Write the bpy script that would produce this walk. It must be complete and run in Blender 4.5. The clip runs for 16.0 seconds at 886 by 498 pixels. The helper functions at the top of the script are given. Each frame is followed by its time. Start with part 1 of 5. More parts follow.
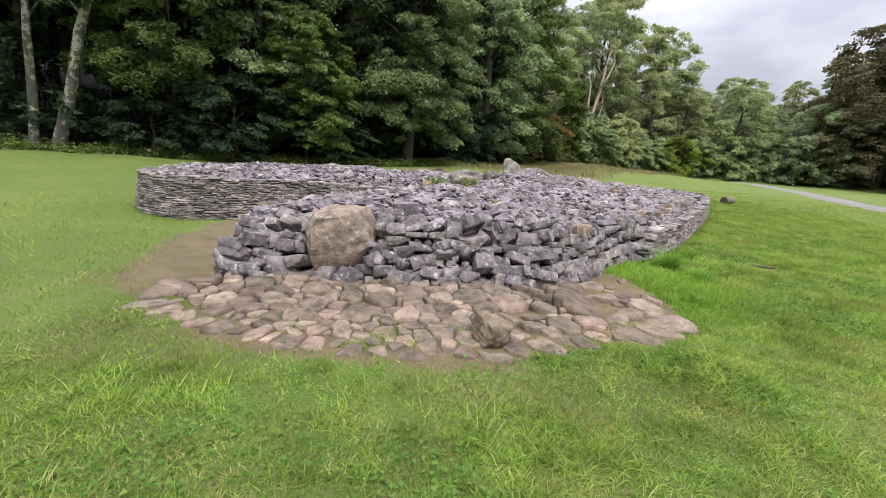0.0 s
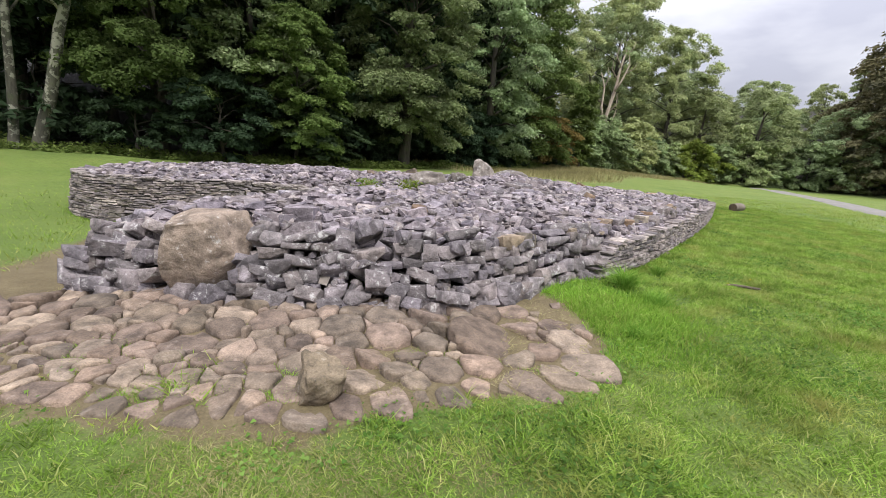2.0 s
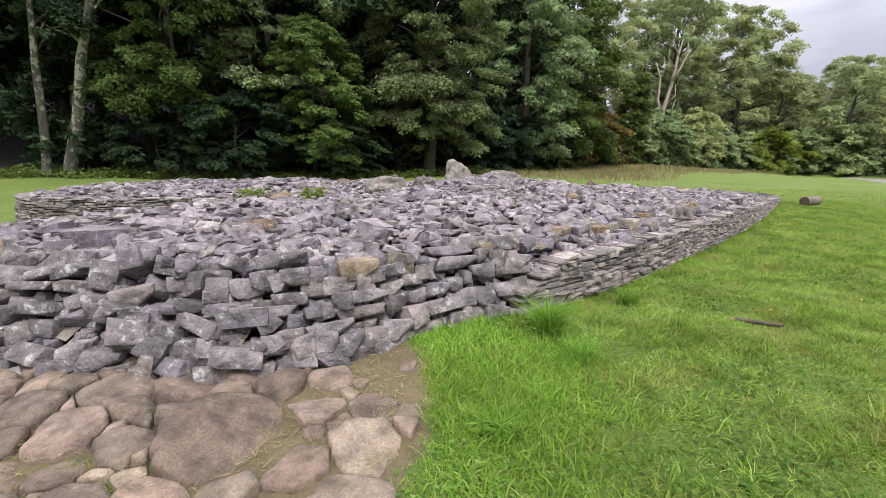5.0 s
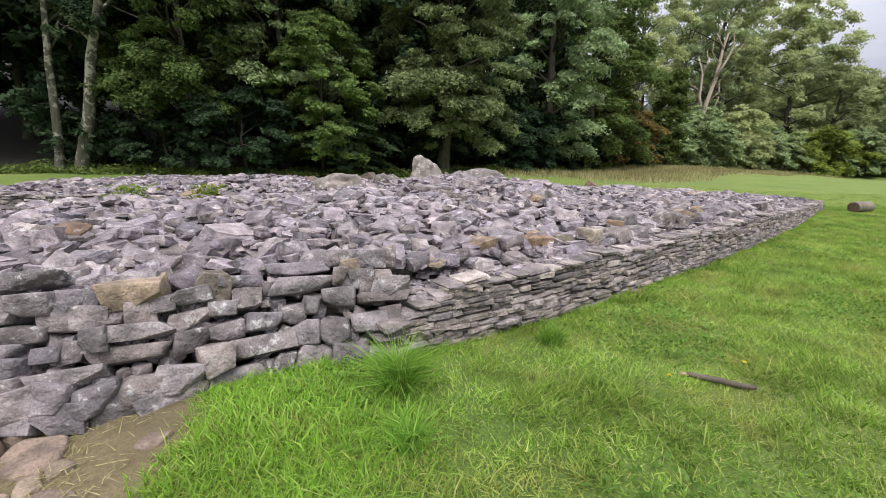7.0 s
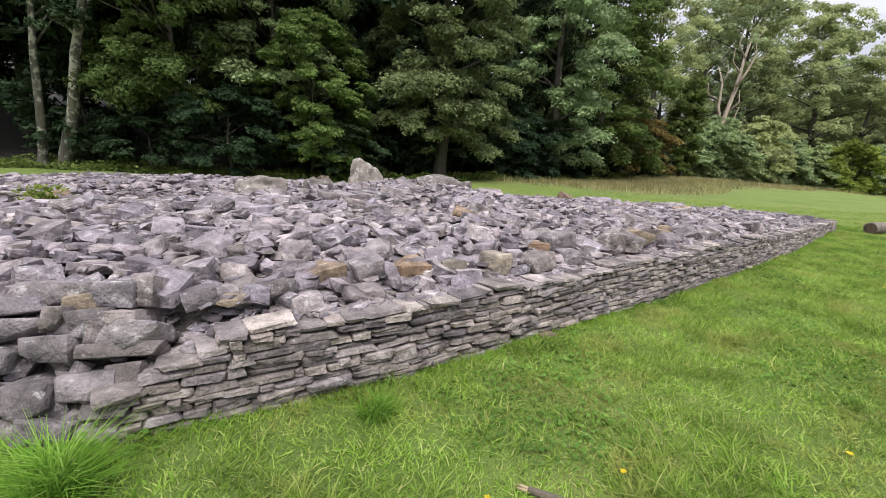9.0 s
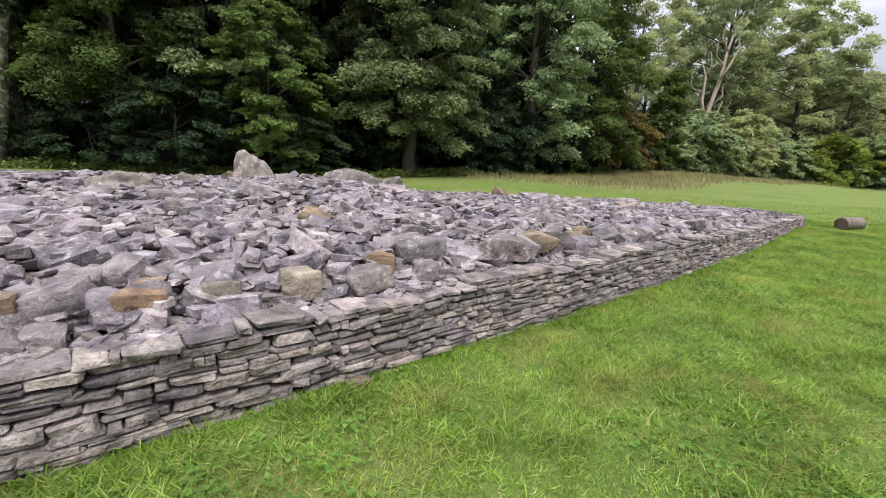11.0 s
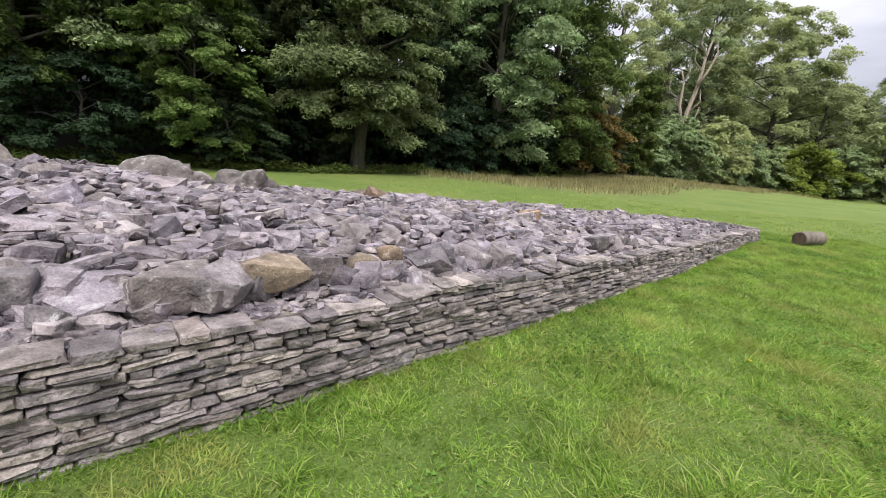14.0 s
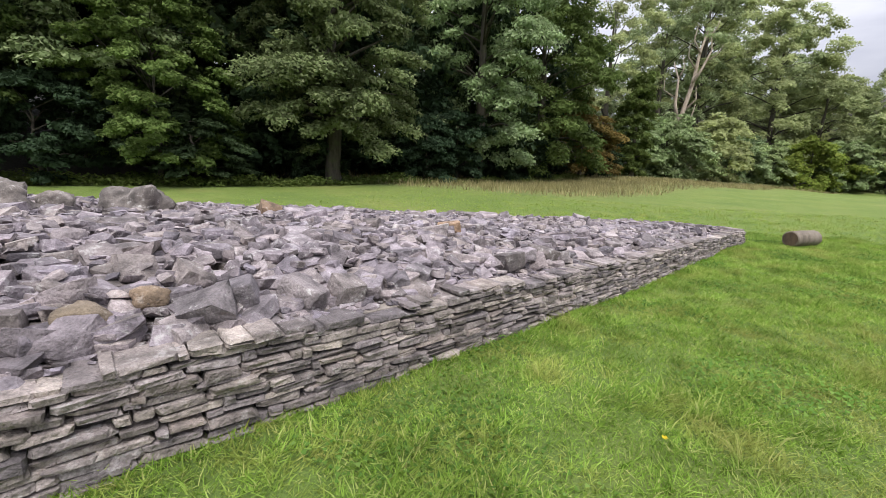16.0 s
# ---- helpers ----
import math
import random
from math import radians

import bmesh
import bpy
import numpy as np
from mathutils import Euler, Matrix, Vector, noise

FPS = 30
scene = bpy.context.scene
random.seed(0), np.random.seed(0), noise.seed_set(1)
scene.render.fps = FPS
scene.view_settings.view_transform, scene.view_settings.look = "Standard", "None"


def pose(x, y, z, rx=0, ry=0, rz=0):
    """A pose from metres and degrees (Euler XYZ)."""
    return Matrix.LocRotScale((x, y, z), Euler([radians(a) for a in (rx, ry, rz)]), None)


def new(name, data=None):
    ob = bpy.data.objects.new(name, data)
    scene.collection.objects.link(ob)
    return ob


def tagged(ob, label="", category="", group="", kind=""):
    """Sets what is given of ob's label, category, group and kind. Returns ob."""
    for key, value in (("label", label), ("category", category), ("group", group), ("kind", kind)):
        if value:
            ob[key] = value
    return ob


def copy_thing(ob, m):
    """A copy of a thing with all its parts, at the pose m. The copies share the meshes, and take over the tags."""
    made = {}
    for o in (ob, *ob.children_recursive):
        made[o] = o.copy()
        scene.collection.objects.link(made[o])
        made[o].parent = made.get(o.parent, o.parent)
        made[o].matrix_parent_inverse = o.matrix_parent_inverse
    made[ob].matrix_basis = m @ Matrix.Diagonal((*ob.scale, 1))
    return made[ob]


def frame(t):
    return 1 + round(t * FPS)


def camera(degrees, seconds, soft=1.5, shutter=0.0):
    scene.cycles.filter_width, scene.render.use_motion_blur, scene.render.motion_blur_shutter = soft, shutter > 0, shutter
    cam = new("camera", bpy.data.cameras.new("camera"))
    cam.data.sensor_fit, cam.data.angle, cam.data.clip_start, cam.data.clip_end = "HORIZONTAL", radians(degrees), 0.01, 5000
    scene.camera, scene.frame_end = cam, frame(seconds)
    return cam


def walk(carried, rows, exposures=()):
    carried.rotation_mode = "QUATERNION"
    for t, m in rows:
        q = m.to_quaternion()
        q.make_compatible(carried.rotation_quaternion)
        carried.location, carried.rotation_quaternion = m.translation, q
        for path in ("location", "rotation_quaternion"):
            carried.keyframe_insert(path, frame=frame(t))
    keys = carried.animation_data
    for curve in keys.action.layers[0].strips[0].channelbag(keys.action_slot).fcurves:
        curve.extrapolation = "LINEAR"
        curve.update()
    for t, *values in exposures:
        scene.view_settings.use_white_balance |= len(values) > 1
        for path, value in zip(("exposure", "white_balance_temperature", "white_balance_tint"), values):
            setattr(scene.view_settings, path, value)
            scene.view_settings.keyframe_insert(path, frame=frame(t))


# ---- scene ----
cam = camera(92.7, 16.0, soft=0.6)
METRES, EYE, TILT, LEAN, TURN = 14.4, 1.5, 0.0, 0.0, 0.0
ROWS = [
    (0.0, 0.0, 0.0, 0.0, 0.95, -13.31, -4.0),
    (0.5, 0.0251, 0.0165, -0.0007, 1.67, -13.21, -4.83),
    (1.0, 0.0494, 0.0323, -0.0005, 2.22, -13.06, -4.88),
    (1.5, 0.0748, 0.0495, -0.0001, 2.6, -13.07, -4.17),
    (2.0, 0.0971, 0.0736, -0.0003, 3.19, -12.98, -4.32),
    (2.5, 0.1201, 0.0941, -0.0012, 5.08, -12.94, -4.85),
    (3.0, 0.142, 0.1133, -0.0029, 6.47, -12.92, -5.04),
    (3.5, 0.1651, 0.1352, -0.0034, 7.35, -12.76, -4.36),
    (4.0, 0.1894, 0.1559, -0.0041, 8.57, -12.65, -2.53),
    (6.5, 0.2955, 0.2741, -0.0089, 13.65, -11.88, -1.49),
    (7.0, 0.3166, 0.2966, -0.0096, 15.26, -12.38, -1.23),
    (7.5, 0.3334, 0.3218, -0.0084, 16.35, -12.43, -1.0),
    (8.0, 0.3528, 0.3438, -0.0086, 17.15, -12.36, -1.68),
    (8.5, 0.3718, 0.3658, -0.0084, 17.56, -12.12, -2.38),
    (9.0, 0.3912, 0.3905, -0.0074, 17.58, -11.78, -2.66),
    (11.5, 0.4878, 0.5159, -0.0086, 16.12, -12.38, -2.25),
    (12.0, 0.5062, 0.5441, -0.0106, 15.82, -12.49, -2.34),
    (12.5, 0.5231, 0.5708, -0.0088, 15.66, -12.56, -2.92),
    (13.0, 0.538, 0.5988, -0.0072, 15.59, -12.44, -3.93),
    (13.5, 0.5572, 0.6255, -0.0082, 15.35, -12.37, -4.05),
    (14.0, 0.5756, 0.6495, -0.0085, 14.88, -12.28, -4.11),
    (14.5, 0.5961, 0.6755, -0.008, 13.93, -11.86, -3.74),
    (15.0, 0.6186, 0.7013, -0.0088, 13.33, -11.56, -3.04),
    (15.5, 0.6368, 0.7272, -0.0101, 13.39, -11.3, -2.74),
    (16.0, 0.6502, 0.749, -0.0081, 15.24, -11.18, -1.94),
]
EXPOSURE = 0.81
walk(cam, [(t, pose(0, 0, EYE, TILT, LEAN, TURN) @ pose(METRES * x, METRES * y, METRES * z, 90 + pitch, roll, yaw)) for t, x, y, z, yaw, pitch, roll in ROWS],
     exposures=[(0.0, EXPOSURE), (16.0, EXPOSURE)])

# ---- world and sun: a bright overcast sky ----
SUN_ELEVATION, SUN_TURN = 60, 160
world = bpy.data.worlds.new("overcast_sky")
scene.world = world
world.use_nodes = True
wn, wl = world.node_tree.nodes, world.node_tree.links
wn.clear()
w_out, w_bg = wn.new("ShaderNodeOutputWorld"), wn.new("ShaderNodeBackground")
w_sky = wn.new("ShaderNodeTexSky")
w_sky.sky_type, w_sky.sun_disc = "NISHITA", False
w_sky.sun_elevation, w_sky.sun_rotation = radians(SUN_ELEVATION), radians(SUN_TURN)
w_dim = wn.new("ShaderNodeMix")
w_dim.data_type, w_dim.blend_type = "RGBA", "MULTIPLY"
w_dim.inputs[0].default_value = 1.0
w_dim.inputs[7].default_value = (0.1, 0.1, 0.1, 1)
w_co, w_map, w_noise, w_ramp = (wn.new("ShaderNode" + k) for k in ("TexCoord", "Mapping", "TexNoise", "ValToRGB"))
w_map.inputs["Scale"].default_value = (1.6, 1.6, 4.5)
w_noise.inputs["Scale"].default_value, w_noise.inputs["Detail"].default_value = 1.7, 5
w_ramp.color_ramp.elements[0].position, w_ramp.color_ramp.elements[1].position = 0.38, 0.62
w_ramp.color_ramp.elements[0].color = (0.53, 0.535, 0.63, 1)
w_ramp.color_ramp.elements[1].color = (0.86, 0.86, 0.92, 1)
w_mix = wn.new("ShaderNodeMix")
w_mix.data_type = "RGBA"
w_mix.inputs[0].default_value = 0.9
for a, b in ((w_co.outputs["Generated"], w_map.inputs[0]), (w_map.outputs[0], w_noise.inputs["Vector"]), (w_noise.outputs["Fac"], w_ramp.inputs[0]),
             (w_sky.outputs[0], w_dim.inputs[6]), (w_dim.outputs[2], w_mix.inputs[6]), (w_ramp.outputs[0], w_mix.inputs[7]),
             (w_mix.outputs[2], w_bg.inputs[0]), (w_bg.outputs[0], w_out.inputs[0])):
    wl.new(a, b)
# an overcast sky is brightest overhead
w_sep, w_up, w_rise = wn.new("ShaderNodeSeparateXYZ"), wn.new("ShaderNodeMath"), wn.new("ShaderNodeMath")
w_up.operation, w_up.inputs[1].default_value = "MAXIMUM", 0.0
w_rise.operation, w_rise.inputs[1].default_value, w_rise.inputs[2].default_value = "MULTIPLY_ADD", 1.5, 0.42
wl.new(w_co.outputs["Generated"], w_sep.inputs[0])
wl.new(w_sep.outputs[2], w_up.inputs[0])
wl.new(w_up.outputs[0], w_rise.inputs[0])
wl.new(w_rise.outputs[0], w_bg.inputs[1])

sun = new("sun", bpy.data.lights.new("sun", "SUN"))
sun.data.energy, sun.data.angle, sun.data.color = 1.9, radians(30), (1.0, 0.97, 0.92)
sun.matrix_basis = pose(0, 0, 40, 90 - SUN_ELEVATION, 0, 180 - SUN_TURN)

# ---- materials ----


class Nodes:
    """A small helper to write node materials."""

    def __init__(self, name):
        self.mat = bpy.data.materials.new(name)
        self.mat.use_nodes = True
        self.tree = self.mat.node_tree
        self.tree.nodes.clear()
        self.out = self.add("OutputMaterial")

    def add(self, kind, **inputs):
        n = self.tree.nodes.new("ShaderNode" + kind)
        for k, v in inputs.items():
            self.put(n.inputs[k.replace("_", " ")], v)
        return n

    def put(self, socket, v):
        if isinstance(v, bpy.types.NodeSocket):
            self.tree.links.new(v, socket)
        else:
            socket.default_value = v

    def noise(self, vec, scale, detail=4, rough=0.55):
        n = self.add("TexNoise", Scale=scale, Detail=detail, Roughness=rough)
        if vec is not None:
            self.put(n.inputs["Vector"], vec)
        return n.outputs["Fac"]

    def ramp(self, fac, *stops):
        n = self.add("ValToRGB", Fac=fac)
        e = n.color_ramp.elements
        while len(e) < len(stops):
            e.new(0.5)
        for el, (p, c) in zip(e, stops):
            el.position = p
            el.color = (*c, 1) if isinstance(c, tuple) else (c, c, c, 1)
        return n.outputs["Color"]

    def mix(self, fac, a, b, blend="MIX"):
        n = self.add("Mix")
        n.data_type, n.blend_type = "RGBA", blend
        for i, v in ((0, fac), (6, a), (7, b)):
            self.put(n.inputs[i], (*v, 1) if isinstance(v, tuple) and len(v) == 3 else v)
        return n.outputs[2]

    def math(self, op, a, b=0.0):
        n = self.add("Math")
        n.operation = op
        self.put(n.inputs[0], a), self.put(n.inputs[1], b)
        return n.outputs[0]

    def bump(self, height, strength, distance):
        return self.add("Bump", Height=height, Strength=strength, Distance=distance).outputs[0]

    def surface(self, colour, rough=0.85, normal=None, **more):
        b = self.add("BsdfPrincipled", Roughness=rough, **more)
        self.put(b.inputs["Base Color"], (*colour, 1) if isinstance(colour, tuple) else colour)
        if normal is not None:
            self.put(b.inputs["Normal"], normal)
        self.put(self.out.inputs[0], b.outputs[0])
        return self.mat


def piece_random(n, joined):
    return n.add("NewGeometry").outputs["Random Per Island"] if joined else n.add("ObjectInfo").outputs["Random"]


def toned(tones, r, g, b):
    return tuple((t[0] * r, t[1] * g, t[2] * b) for t in tones)


def stone_material(name, tones, joined, lichen=0.5, grain=14.0):
    """Weathered stone: one tone for each piece, mottled, with pale lichen spots and fine pits."""
    n = Nodes(name)
    pos = n.add("NewGeometry").outputs["Position"]
    r = piece_random(n, joined)
    steps = [(i / len(tones), c) for i, c in enumerate(tones)]
    base = n.ramp(r, *steps)
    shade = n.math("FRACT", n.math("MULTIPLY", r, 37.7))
    base = n.mix(1.0, base, n.ramp(shade, (0.0, 0.60), (1.0, 1.32)), "MULTIPLY")
    mott = n.noise(pos, 6.5, 5, 0.55)
    col = n.mix(1.0, base, n.ramp(mott, (0.32, 0.48), (0.52, 1.0), (0.70, 1.42)), "MULTIPLY")
    fine = n.noise(pos, 70.0, 5, 0.7)
    col = n.mix(1.0, col, n.ramp(fine, (0.32, 0.68), (0.64, 1.2)), "MULTIPLY")
    spots = n.math("ADD", n.math("MULTIPLY", n.noise(pos, 13.0, 7, 0.7), 0.75), n.math("MULTIPLY", n.noise(pos, 2.1, 2, 0.5), 0.25))
    col = n.mix(n.math("MULTIPLY", n.ramp(spots, (0.56, 0.0), (0.63, 1.0)), lichen), col, (0.50, 0.49, 0.47))
    specks = n.noise(pos, 38.0, 4, 0.6)
    col = n.mix(n.math("MULTIPLY", n.ramp(specks, (0.64, 0.0), (0.72, 1.0)), 0.6), col, (0.06, 0.055, 0.055))
    height = n.math("ADD", n.math("MULTIPLY", n.noise(pos, grain, 5, 0.55), 1.0), n.math("MULTIPLY", fine, 0.12))
    return n.surface(col, 0.92, n.bump(height, 1.0, 0.05))


GREY = ((0.182, 0.156, 0.170), (0.224, 0.196, 0.201), (0.159, 0.140, 0.158), (0.253, 0.217, 0.208), (0.192, 0.172, 0.193),
        (0.216, 0.184, 0.179), (0.277, 0.244, 0.233), (0.166, 0.147, 0.160), (0.233, 0.198, 0.197), (0.203, 0.180, 0.193), (0.182, 0.159, 0.166), (0.208, 0.180, 0.166))
SLAB = ((0.205, 0.181, 0.186), (0.261, 0.230, 0.219), (0.165, 0.148, 0.159), (0.283, 0.250, 0.235), (0.213, 0.192, 0.199),
        (0.239, 0.204, 0.184), (0.186, 0.167, 0.176), (0.300, 0.267, 0.247))
BROWN = ((0.200, 0.154, 0.101), (0.226, 0.171, 0.114), (0.178, 0.139, 0.097), (0.212, 0.150, 0.101), (0.241, 0.186, 0.125), (0.185, 0.134, 0.094))
GREY, SLAB, BROWN = toned(GREY, 1.14, 1.12, 1.15), toned(SLAB, 1.10, 1.06, 1.02), toned(BROWN, 1.03, 1.04, 1.14)
M_STONE, M_STONE_J = stone_material("limestone_rubble", GREY, False), stone_material("limestone_rubble_heap", GREY, True)
M_SLAB, M_SLAB_J = stone_material("limestone_slabs", SLAB, False, 0.35, 22.0), stone_material("limestone_slab_courses", SLAB, True, 0.35, 22.0)
HORN = ((0.198, 0.175, 0.167), (0.241, 0.214, 0.201), (0.172, 0.154, 0.153), (0.250, 0.216, 0.194), (0.213, 0.189, 0.188), (0.234, 0.198, 0.173), (0.187, 0.166, 0.168))
HORN = toned(HORN, 0.93, 0.92, 0.98)
M_BLOCK, M_BLOCK_J = stone_material("limestone_blocks", HORN, False, 0.75), stone_material("limestone_block_courses", HORN, True, 0.75)
M_COBBLE = stone_material("sandstone_cobbles", BROWN, False, 0.08, 10.0)
M_BROWN = stone_material("brown_sandstone", ((0.235, 0.150, 0.095), (0.240, 0.172, 0.115), (0.205, 0.150, 0.105), (0.230, 0.182, 0.132)), False, 0.3, 9.0)
M_TAN = stone_material("tan_limestone", ((0.240, 0.195, 0.145), (0.225, 0.187, 0.145), (0.245, 0.210, 0.168)), False, 0.35, 12.0)
M_BOULDER = stone_material("weathered_boulder", ((0.245, 0.190, 0.148), (0.245, 0.190, 0.148)), False, 0.6, 9.0)
M_PITTED = stone_material("pitted_stone", ((0.250, 0.195, 0.130), (0.250, 0.195, 0.130)), False, 0.2, 16.0)
M_ORTHO = stone_material("pitted_limestone", ((0.200, 0.171, 0.150), (0.230, 0.199, 0.172), (0.170, 0.147, 0.134)), False, 0.6, 7.0)


def fill_material():
    n = Nodes("rubble_fill")
    pos = n.add("NewGeometry").outputs["Position"]
    col = n.ramp(n.noise(pos, 5.0, 8, 0.7), (0.3, (0.13, 0.112, 0.098)), (0.7, (0.30, 0.26, 0.225)))
    return n.surface(col, 0.95, n.bump(n.noise(pos, 22.0, 6), 1.0, 0.05))


def ground_material():
    """Meadow soil and low sward, with worn earth where the attribute 'worn' says so and dry stalks by 'dry'."""
    n = Nodes("meadow_ground")
    pos = n.add("NewGeometry").outputs["Position"]
    worn = n.add("Attribute")
    worn.attribute_name = "worn"
    shade = n.add("Attribute")
    shade.attribute_name = "shaded_litter"
    dry = n.add("Attribute")
    dry.attribute_name = "dry"
    green = n.ramp(n.noise(pos, 0.55, 6, 0.6), (0.3, (0.078, 0.128, 0.018)), (0.5, (0.110, 0.168, 0.026)), (0.7, (0.165, 0.190, 0.046)))
    fine = n.noise(pos, 55.0, 6, 0.75)
    green = n.mix(1.0, green, n.ramp(fine, (0.28, 0.4), (0.7, 1.5)), "MULTIPLY")
    sward = n.add("Attribute")
    sward.attribute_name = "sward"
    closed = n.ramp(n.noise(pos, 0.22, 7, 0.68), (0.3, (0.09, 0.142, 0.02)), (0.5, (0.125, 0.178, 0.028)), (0.7, (0.185, 0.205, 0.048)))
    closed = n.mix(1.0, closed, n.ramp(n.noise(pos, 9.0, 6, 0.75), (0.3, 0.7), (0.7, 1.25)), "MULTIPLY")
    green = n.mix(sward.outputs["Fac"], green, closed)
    straw = n.ramp(n.noise(pos, 3.0, 6, 0.7), (0.3, (0.12, 0.125, 0.04)), (0.7, (0.25, 0.215, 0.10)))
    green = n.mix(dry.outputs["Fac"], green, straw)
    earth = n.ramp(n.noise(pos, 2.2, 8, 0.65), (0.3, (0.115, 0.088, 0.044)), (0.7, (0.205, 0.162, 0.086)))
    earth = n.mix(1.0, earth, n.ramp(n.noise(pos, 60.0, 4, 0.7), (0.3, 0.7), (0.7, 1.2)), "MULTIPLY")
    edge = n.math("ADD", worn.outputs["Fac"], n.math("MULTIPLY", n.math("SUBTRACT", n.noise(pos, 5.0, 6, 0.7), 0.5), 0.9))
    col = n.mix(n.ramp(edge, (0.42, 0.0), (0.6, 1.0)), green, earth)
    # leaf litter, near black because shade under the trees is mixed into its colour
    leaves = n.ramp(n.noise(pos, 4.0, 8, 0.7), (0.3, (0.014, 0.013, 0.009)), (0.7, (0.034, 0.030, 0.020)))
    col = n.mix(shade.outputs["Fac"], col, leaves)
    return n.surface(col, 0.95, n.bump(n.noise(pos, 34.0, 6, 0.7), 0.8, 0.04))


def leaf_material(name, low, high, tip, through_light=0.35, spread=0.5, vary=(0.62, 1.4), straw=0.0):
    """Leaves: each its own green, some light passing through."""
    n = Nodes(name)
    geo = n.add("NewGeometry")
    r = geo.outputs["Random Per Island"]
    col = n.ramp(r, (0.0, low), (0.75, high), (1.0, tip))
    wide = n.noise(geo.outputs["Position"], spread, 3)
    col = n.mix(1.0, col, n.ramp(wide, (0.32, vary[0]), (0.68, vary[1])), "MULTIPLY")
    if straw:
        dry = n.noise(geo.outputs["Position"], 1.6, 5, 0.65)
        col = n.mix(n.math("MULTIPLY", n.ramp(dry, (0.5, 0.0), (0.66, 1.0)), straw), col, (0.46, 0.40, 0.15))
    tree = n.add("ObjectInfo").outputs["Random"]
    col = n.mix(1.0, col, n.ramp(tree, (0.0, (0.9, 0.95, 0.95)), (1.0, (1.12, 1.05, 0.9))), "MULTIPLY")
    body = n.add("BsdfPrincipled", Roughness=0.65)
    n.put(body.inputs["Base Color"], col)
    body.inputs["Specular IOR Level"].default_value = 0.06
    glow = n.add("BsdfTranslucent")
    n.put(glow.inputs["Color"], col)
    m = n.add("MixShader", Fac=through_light)
    n.put(m.inputs[1], body.outputs[0]), n.put(m.inputs[2], glow.outputs[0])
    n.put(n.out.inputs[0], m.outputs[0])
    return n.mat


def bark_material(name, dark, light, moss=0.2, lichen=0.0):
    n = Nodes(name)
    pos = n.add("TexCoord").outputs["Object"]
    mp = n.add("Mapping", Vector=pos, Scale=(1, 1, 0.25))
    g = n.noise(mp.outputs[0], 5.0, 8, 0.72)
    col = n.ramp(g, (0.35, dark), (0.65, light))
    col = n.mix(n.math("MULTIPLY", n.ramp(n.noise(pos, 2.5, 5), (0.5, 0.0), (0.65, 1.0)), moss), col, (0.06, 0.085, 0.025))
    if lichen:
        blot = n.noise(pos, 3.2, 4, 0.6)
        col = n.mix(n.math("MULTIPLY", n.ramp(blot, (0.52, 0.0), (0.58, 1.0)), lichen), col, (0.30, 0.295, 0.23))
    return n.surface(col, 0.9, n.bump(g, 0.9, 0.04))


def gravel_material():
    n = Nodes("road_gravel")
    pos = n.add("NewGeometry").outputs["Position"]
    col = n.ramp(n.noise(pos, 1.2, 8, 0.7), (0.3, (0.17, 0.157, 0.148)), (0.7, (0.26, 0.243, 0.23)))
    col = n.mix(1.0, col, n.ramp(n.noise(pos, 60.0, 4), (0.3, 0.75), (0.7, 1.15)), "MULTIPLY")
    return n.surface(col, 0.95, n.bump(n.noise(pos, 50.0, 4), 0.6, 0.02))


M_FILL, M_GROUND, M_ROAD = fill_material(), ground_material(), gravel_material()
M_BLADE = leaf_material("grass_blades", (0.110, 0.190, 0.026), (0.280, 0.425, 0.080), (0.450, 0.460, 0.185), 0.45, 2.6, (0.68, 1.32), 0.45)
M_LUSH = leaf_material("lush_grass", (0.138, 0.272, 0.036), (0.221, 0.389, 0.061), (0.331, 0.467, 0.120), 0.45)
M_CLOVER = leaf_material("clover_leaves", (0.088, 0.172, 0.032), (0.138, 0.241, 0.045), (0.200, 0.299, 0.072), 0.35)
M_STRAW = leaf_material("dry_grass", (0.220, 0.195, 0.090), (0.330, 0.290, 0.150), (0.410, 0.365, 0.205), 0.3)
# dark green, lowered further: the wood's inner shade is put into the colour
M_LEAF_DARK_SHADED = leaf_material("leaf_dark_shaded", (0.032, 0.054, 0.028), (0.043, 0.069, 0.036), (0.058, 0.084, 0.052), 0.3)
M_LEAF_MID = leaf_material("leaf_mid", (0.204, 0.270, 0.128), (0.275, 0.347, 0.171), (0.369, 0.415, 0.243), 0.35)
M_LEAF_OAK = leaf_material("leaf_oak", (0.140, 0.185, 0.087), (0.189, 0.238, 0.116), (0.253, 0.285, 0.166), 0.35)
M_LEAF_LIGHT = leaf_material("leaf_light", (0.077, 0.117, 0.037), (0.103, 0.146, 0.048), (0.138, 0.179, 0.071), 0.4)
M_LEAF_YELLOW = leaf_material("leaf_yellow_green", (0.139, 0.193, 0.040), (0.190, 0.244, 0.051), (0.253, 0.288, 0.071), 0.4)
M_LEAF_HAZEL = leaf_material("leaf_hazel", (0.099, 0.147, 0.042), (0.136, 0.190, 0.054), (0.189, 0.235, 0.083), 0.38)
M_LEAF_RUST = leaf_material("leaf_rust", (0.10, 0.085, 0.03), (0.15, 0.12, 0.045), (0.2, 0.14, 0.06), 0.35)
# distance haze is put into this leaf colour: paler and greyer
M_LEAF_FAR_HAZED = leaf_material("leaf_far_hazed", (0.285, 0.343, 0.185), (0.341, 0.396, 0.215), (0.384, 0.432, 0.241), 0.5, 0.2, (0.72, 1.3))
